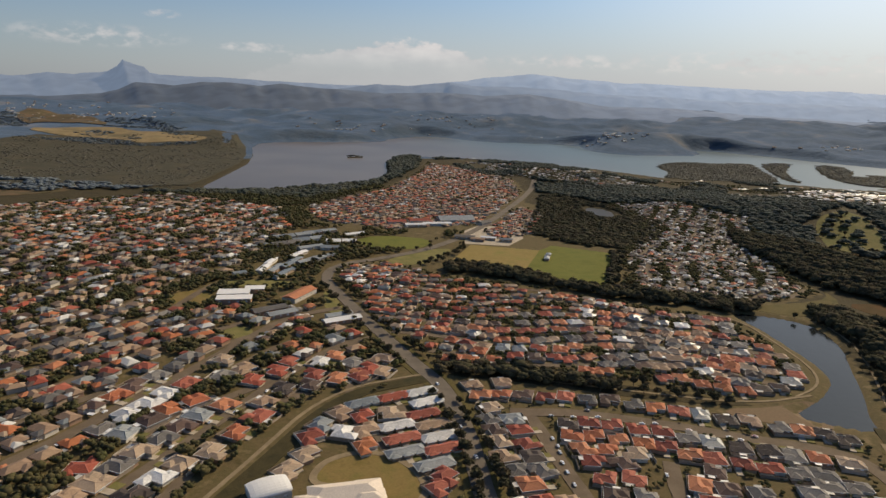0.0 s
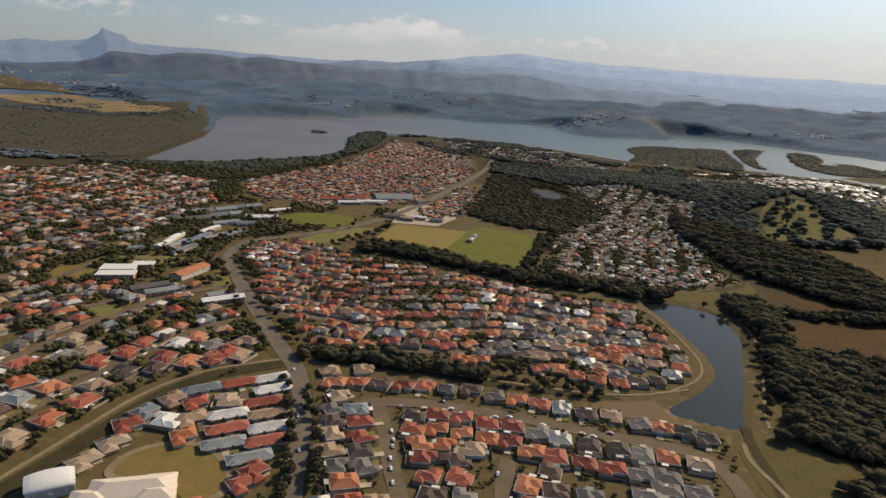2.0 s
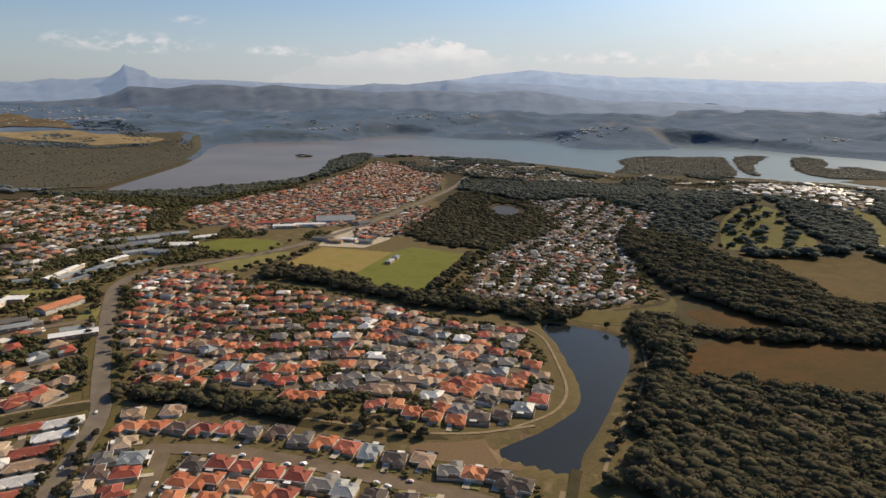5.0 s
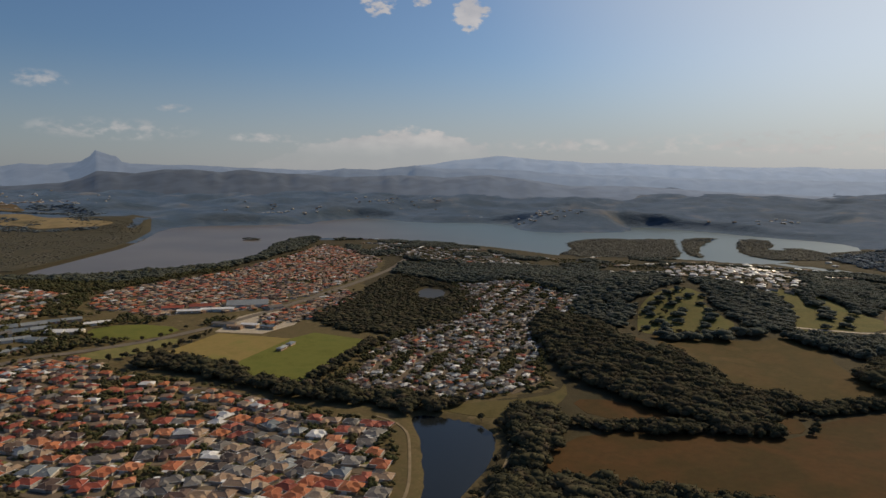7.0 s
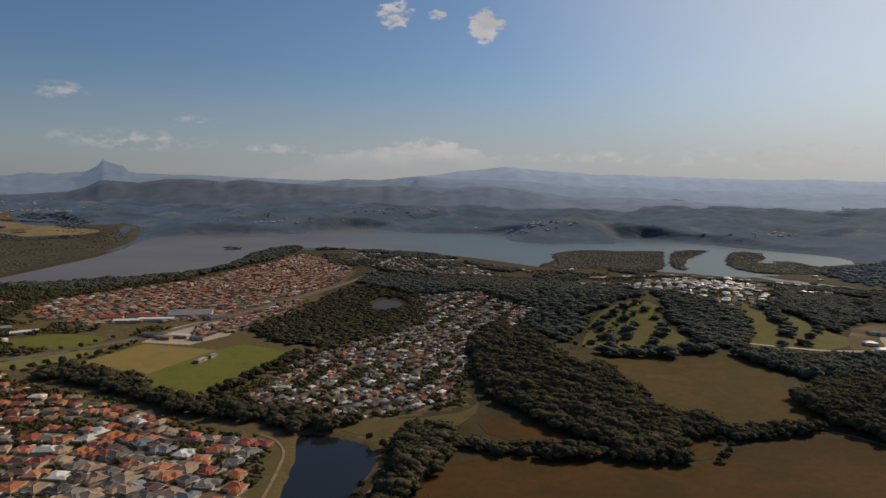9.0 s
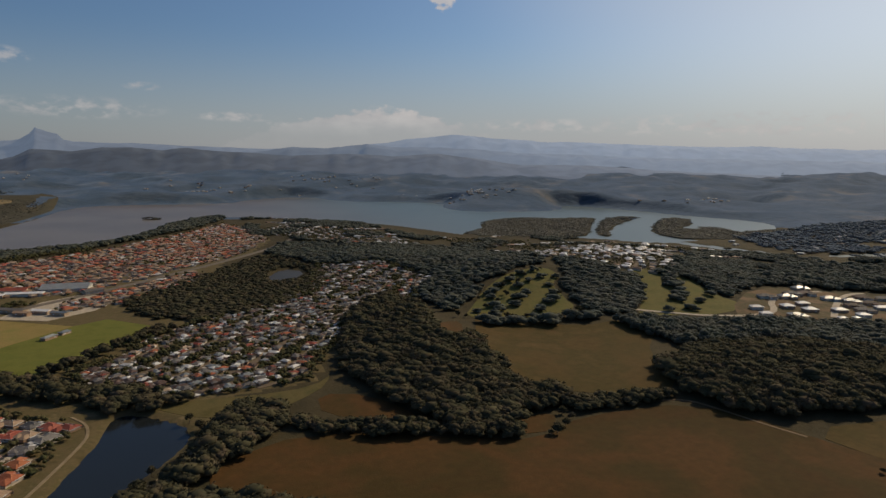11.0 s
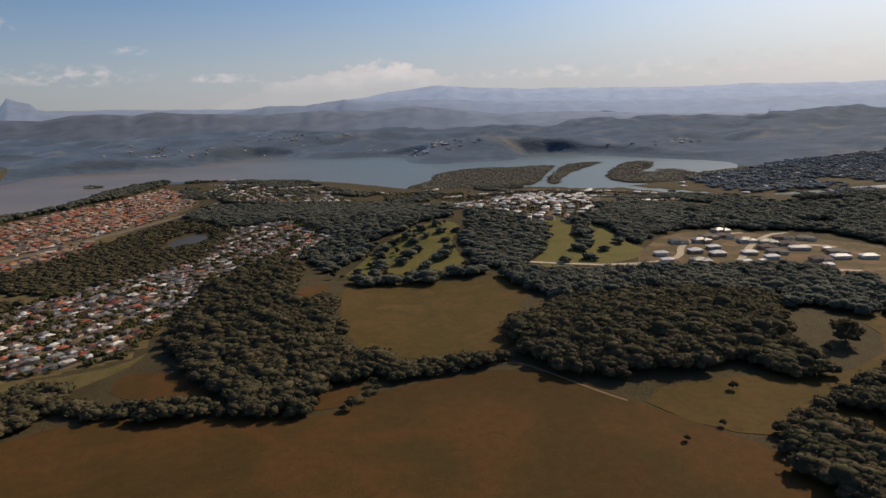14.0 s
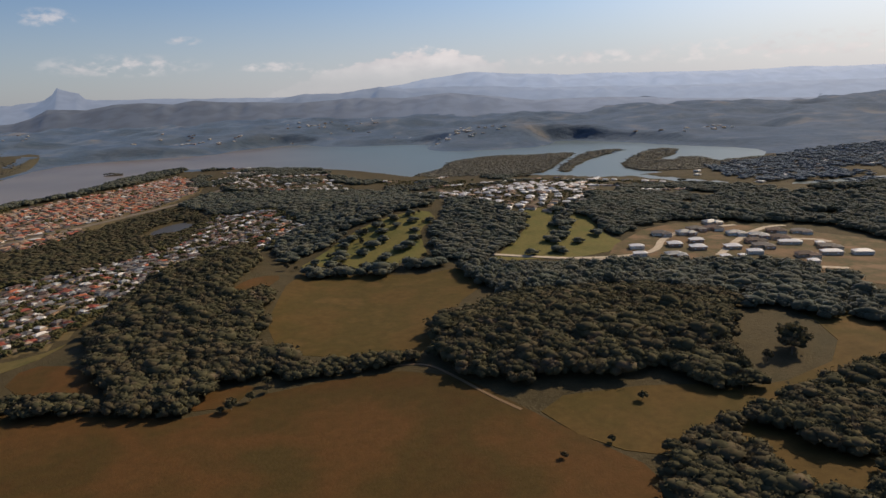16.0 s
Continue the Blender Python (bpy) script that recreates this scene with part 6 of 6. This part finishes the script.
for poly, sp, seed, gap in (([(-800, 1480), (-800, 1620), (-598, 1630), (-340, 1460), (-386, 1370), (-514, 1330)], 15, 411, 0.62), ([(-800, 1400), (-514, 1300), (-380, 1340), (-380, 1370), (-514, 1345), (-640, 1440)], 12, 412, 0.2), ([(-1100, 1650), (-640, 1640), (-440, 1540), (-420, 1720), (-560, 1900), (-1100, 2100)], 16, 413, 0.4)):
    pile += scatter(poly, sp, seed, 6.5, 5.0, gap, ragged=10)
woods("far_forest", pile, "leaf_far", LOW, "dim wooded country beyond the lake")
pile = []
for poly, sp, seed, size, gap in (([(-420, 525), (-232, 382), (-205, 384), (-150, 454), (-50, 566), (-60, 600), (-120, 588), (-239, 545)], 6.0, 511, 2.8, 0.15), ([(-235, 262), (-205, 275), (-205, 384), (-232, 378)], 5.5, 512, 2.4, 0.1), (FRONT, 6.0, 501, 1.1, 0.35), (PENINSULA, 4.6, 502, 1.85, 0.22), (WEST_SUBURB, 4.2, 503, 2.3, 0.1), (EAST_SUBURB, 4.0, 504, 2.0, 0.12), (NORTH_SUBURB, 8, 505, 1.8, 0.45), (HILL_TOWN, 5.6, 506, 1.5, 0.2), (LAKE_TOWN, 6.0, 507, 1.3, 0.3), (SHORE_TOWN, 7, 510, 1.5, 0.3), ([(-262, -180), (-204, -184), (-204, -300), (-262, -290)], 6.5, 508, 1.4, 0.3), ([(-345, -60), (-225, -90), (-222, 50), (-205, 80), (-100, 125), (-30, 190), (-110, 205), (-222, 261), (-303, 45)], 6.5, 509, 2.6, 0.35)):
    pile += scatter(poly, sp, seed, size, size * 2.2, gap, clear=True)
pile = [p for p in pile if min(float(from_line(l, p[0], p[1])) for l in LONG) > 4.5 and math.hypot((p[0] + 243) / 1.0, p[1] + 266) > 26 and float(outside([(-182, 165), (-144, 193), (-85, 160), (-114, 117), (-161, 122)], p[0], p[1])) > 0 and float(outside([(-98, 71), (-58, 130), (27, 113), (79, 64), (2, -38), (-33, -15)], p[0], p[1])) > 0]
A = np.array(pile)
clear = np.ones(len(A), bool)
for lawn in LAWNS:
    clear &= outside(lawn, A[:, 0], A[:, 1]) > 0.8
for line, width in STREETS:
    clear &= from_line(line, A[:, 0], A[:, 1]) > width / 2 + 0.8
pile = [p for p, c in zip(pile, clear) if c]
woods("garden_trees", pile, "leaf_garden", SHRUB, "garden trees and shrubs between the houses", "trees")


# ---- cars ----
def make_car(code, colour):
    root = new("car")
    prof = [(-2.1, 0.35), (-2.1, 0.85), (-1.4, 0.95), (-0.9, 1.4), (0.6, 1.42), (1.2, 0.95), (2.05, 0.8), (2.1, 0.35)]
    n = len(prof)
    V = [(x, s * (0.85 if z < 1.2 else 0.66), z) for s in (-1, 1) for x, z in prof]
    F = [tuple(range(n))[::-1], tuple(range(n, 2 * n))] + [(i, (i + 1) % n, n + (i + 1) % n, n + i) for i in range(n)]
    paint = material("car_paint_" + code, [colour], 0.5, 2.0, 0.25, 0.0, spec=0.6)
    part("body", V, F, paint, root)
    part("windscreen", [(1.16, -0.7, 1.0), (1.16, 0.7, 1.0), (0.66, 0.6, 1.42), (0.66, -0.6, 1.42)], [(0, 1, 2, 3)], "glass", root)
    part("rear_window", [(-1.36, 0.7, 1.0), (-1.36, -0.7, 1.0), (-0.95, -0.6, 1.4), (-0.95, 0.6, 1.4)], [(0, 1, 2, 3)], "glass", root)
    for sx in (-1.3, 1.3):
        for sy in (-0.82, 0.82):
            W = [(sx + 0.33 * math.cos(a * 0.6283), sy + dy, 0.33 + 0.33 * math.sin(a * 0.6283)) for dy in (-0.1, 0.1) for a in range(10)]
            part("wheel", W, [tuple(range(10)), tuple(range(10, 20))[::-1]] + [(i, 10 + i, 10 + (i + 1) % 10, (i + 1) % 10) for i in range(10)], "rubber", root)
    return tagged(root, code + " car parked at the kerb", "car", "cars on the near streets")


CARS = {c: make_car(c, k) for c, k in (("white", (0.75, 0.75, 0.74)), ("black", (0.02, 0.02, 0.022)), ("silver", (0.45, 0.46, 0.47)), ("red", (0.4, 0.03, 0.03)))}
first, CAR = set(), 0.66
for c, x, y, a in (("white", -165, -276, 85), ("black", -166.5, -283, 85), ("white", -159.5, -256, 80), ("black", -160.5, -263, 80), ("silver", -162, -268, 85), ("white", -194, -188, 92), ("silver", -168, -292, 78), ("white", -140, -240, -17), ("black", -132, -246, -17), ("white", -104, -256, -33), ("red", -92, -266, -35), ("silver", -74, -280, -38), ("white", -199.5, -262, 95), ("black", -197, -235, 92), ("white", -128, -243, 160), ("black", -150, -236, -15), ("white", -52, -300, -40), ("silver", -176, -226, 10)):
    m = pose(x, y, float(height(x, y)) + 0.32, 0, 0, a) @ Matrix.Scale(CAR, 4)
    if c not in first:
        first.add(c)
        CARS[c].matrix_basis = m
    else:
        copy_thing(CARS[c], m).matrix_basis = m
r5 = random.Random(19)
for line in ([(-137, -235), (-114, -248), (-91, -263), (-71, -278), (-50, -291)], [(-120, -290), (-133, -318), (-134, -340)], [(-368, -197), (-318, -136), (-293, -103)], [(-335, -238), (-303, -198), (-266, -149)]):
    for x, y, a in along(line, 13, 1.0, r5):
        if r5.random() < 0.5:
            off = r5.choice((-2.6, 2.6))
            x, y = x - off * math.sin(radians(a)), y + off * math.cos(radians(a))
            m = pose(x, y, float(height(x, y)) + 0.32, 0, 0, a + r5.choice((0, 180))) @ Matrix.Scale(CAR, 4)
            copy_thing(CARS[r5.choice(("white", "white", "silver", "black", "red"))], m).matrix_basis = m
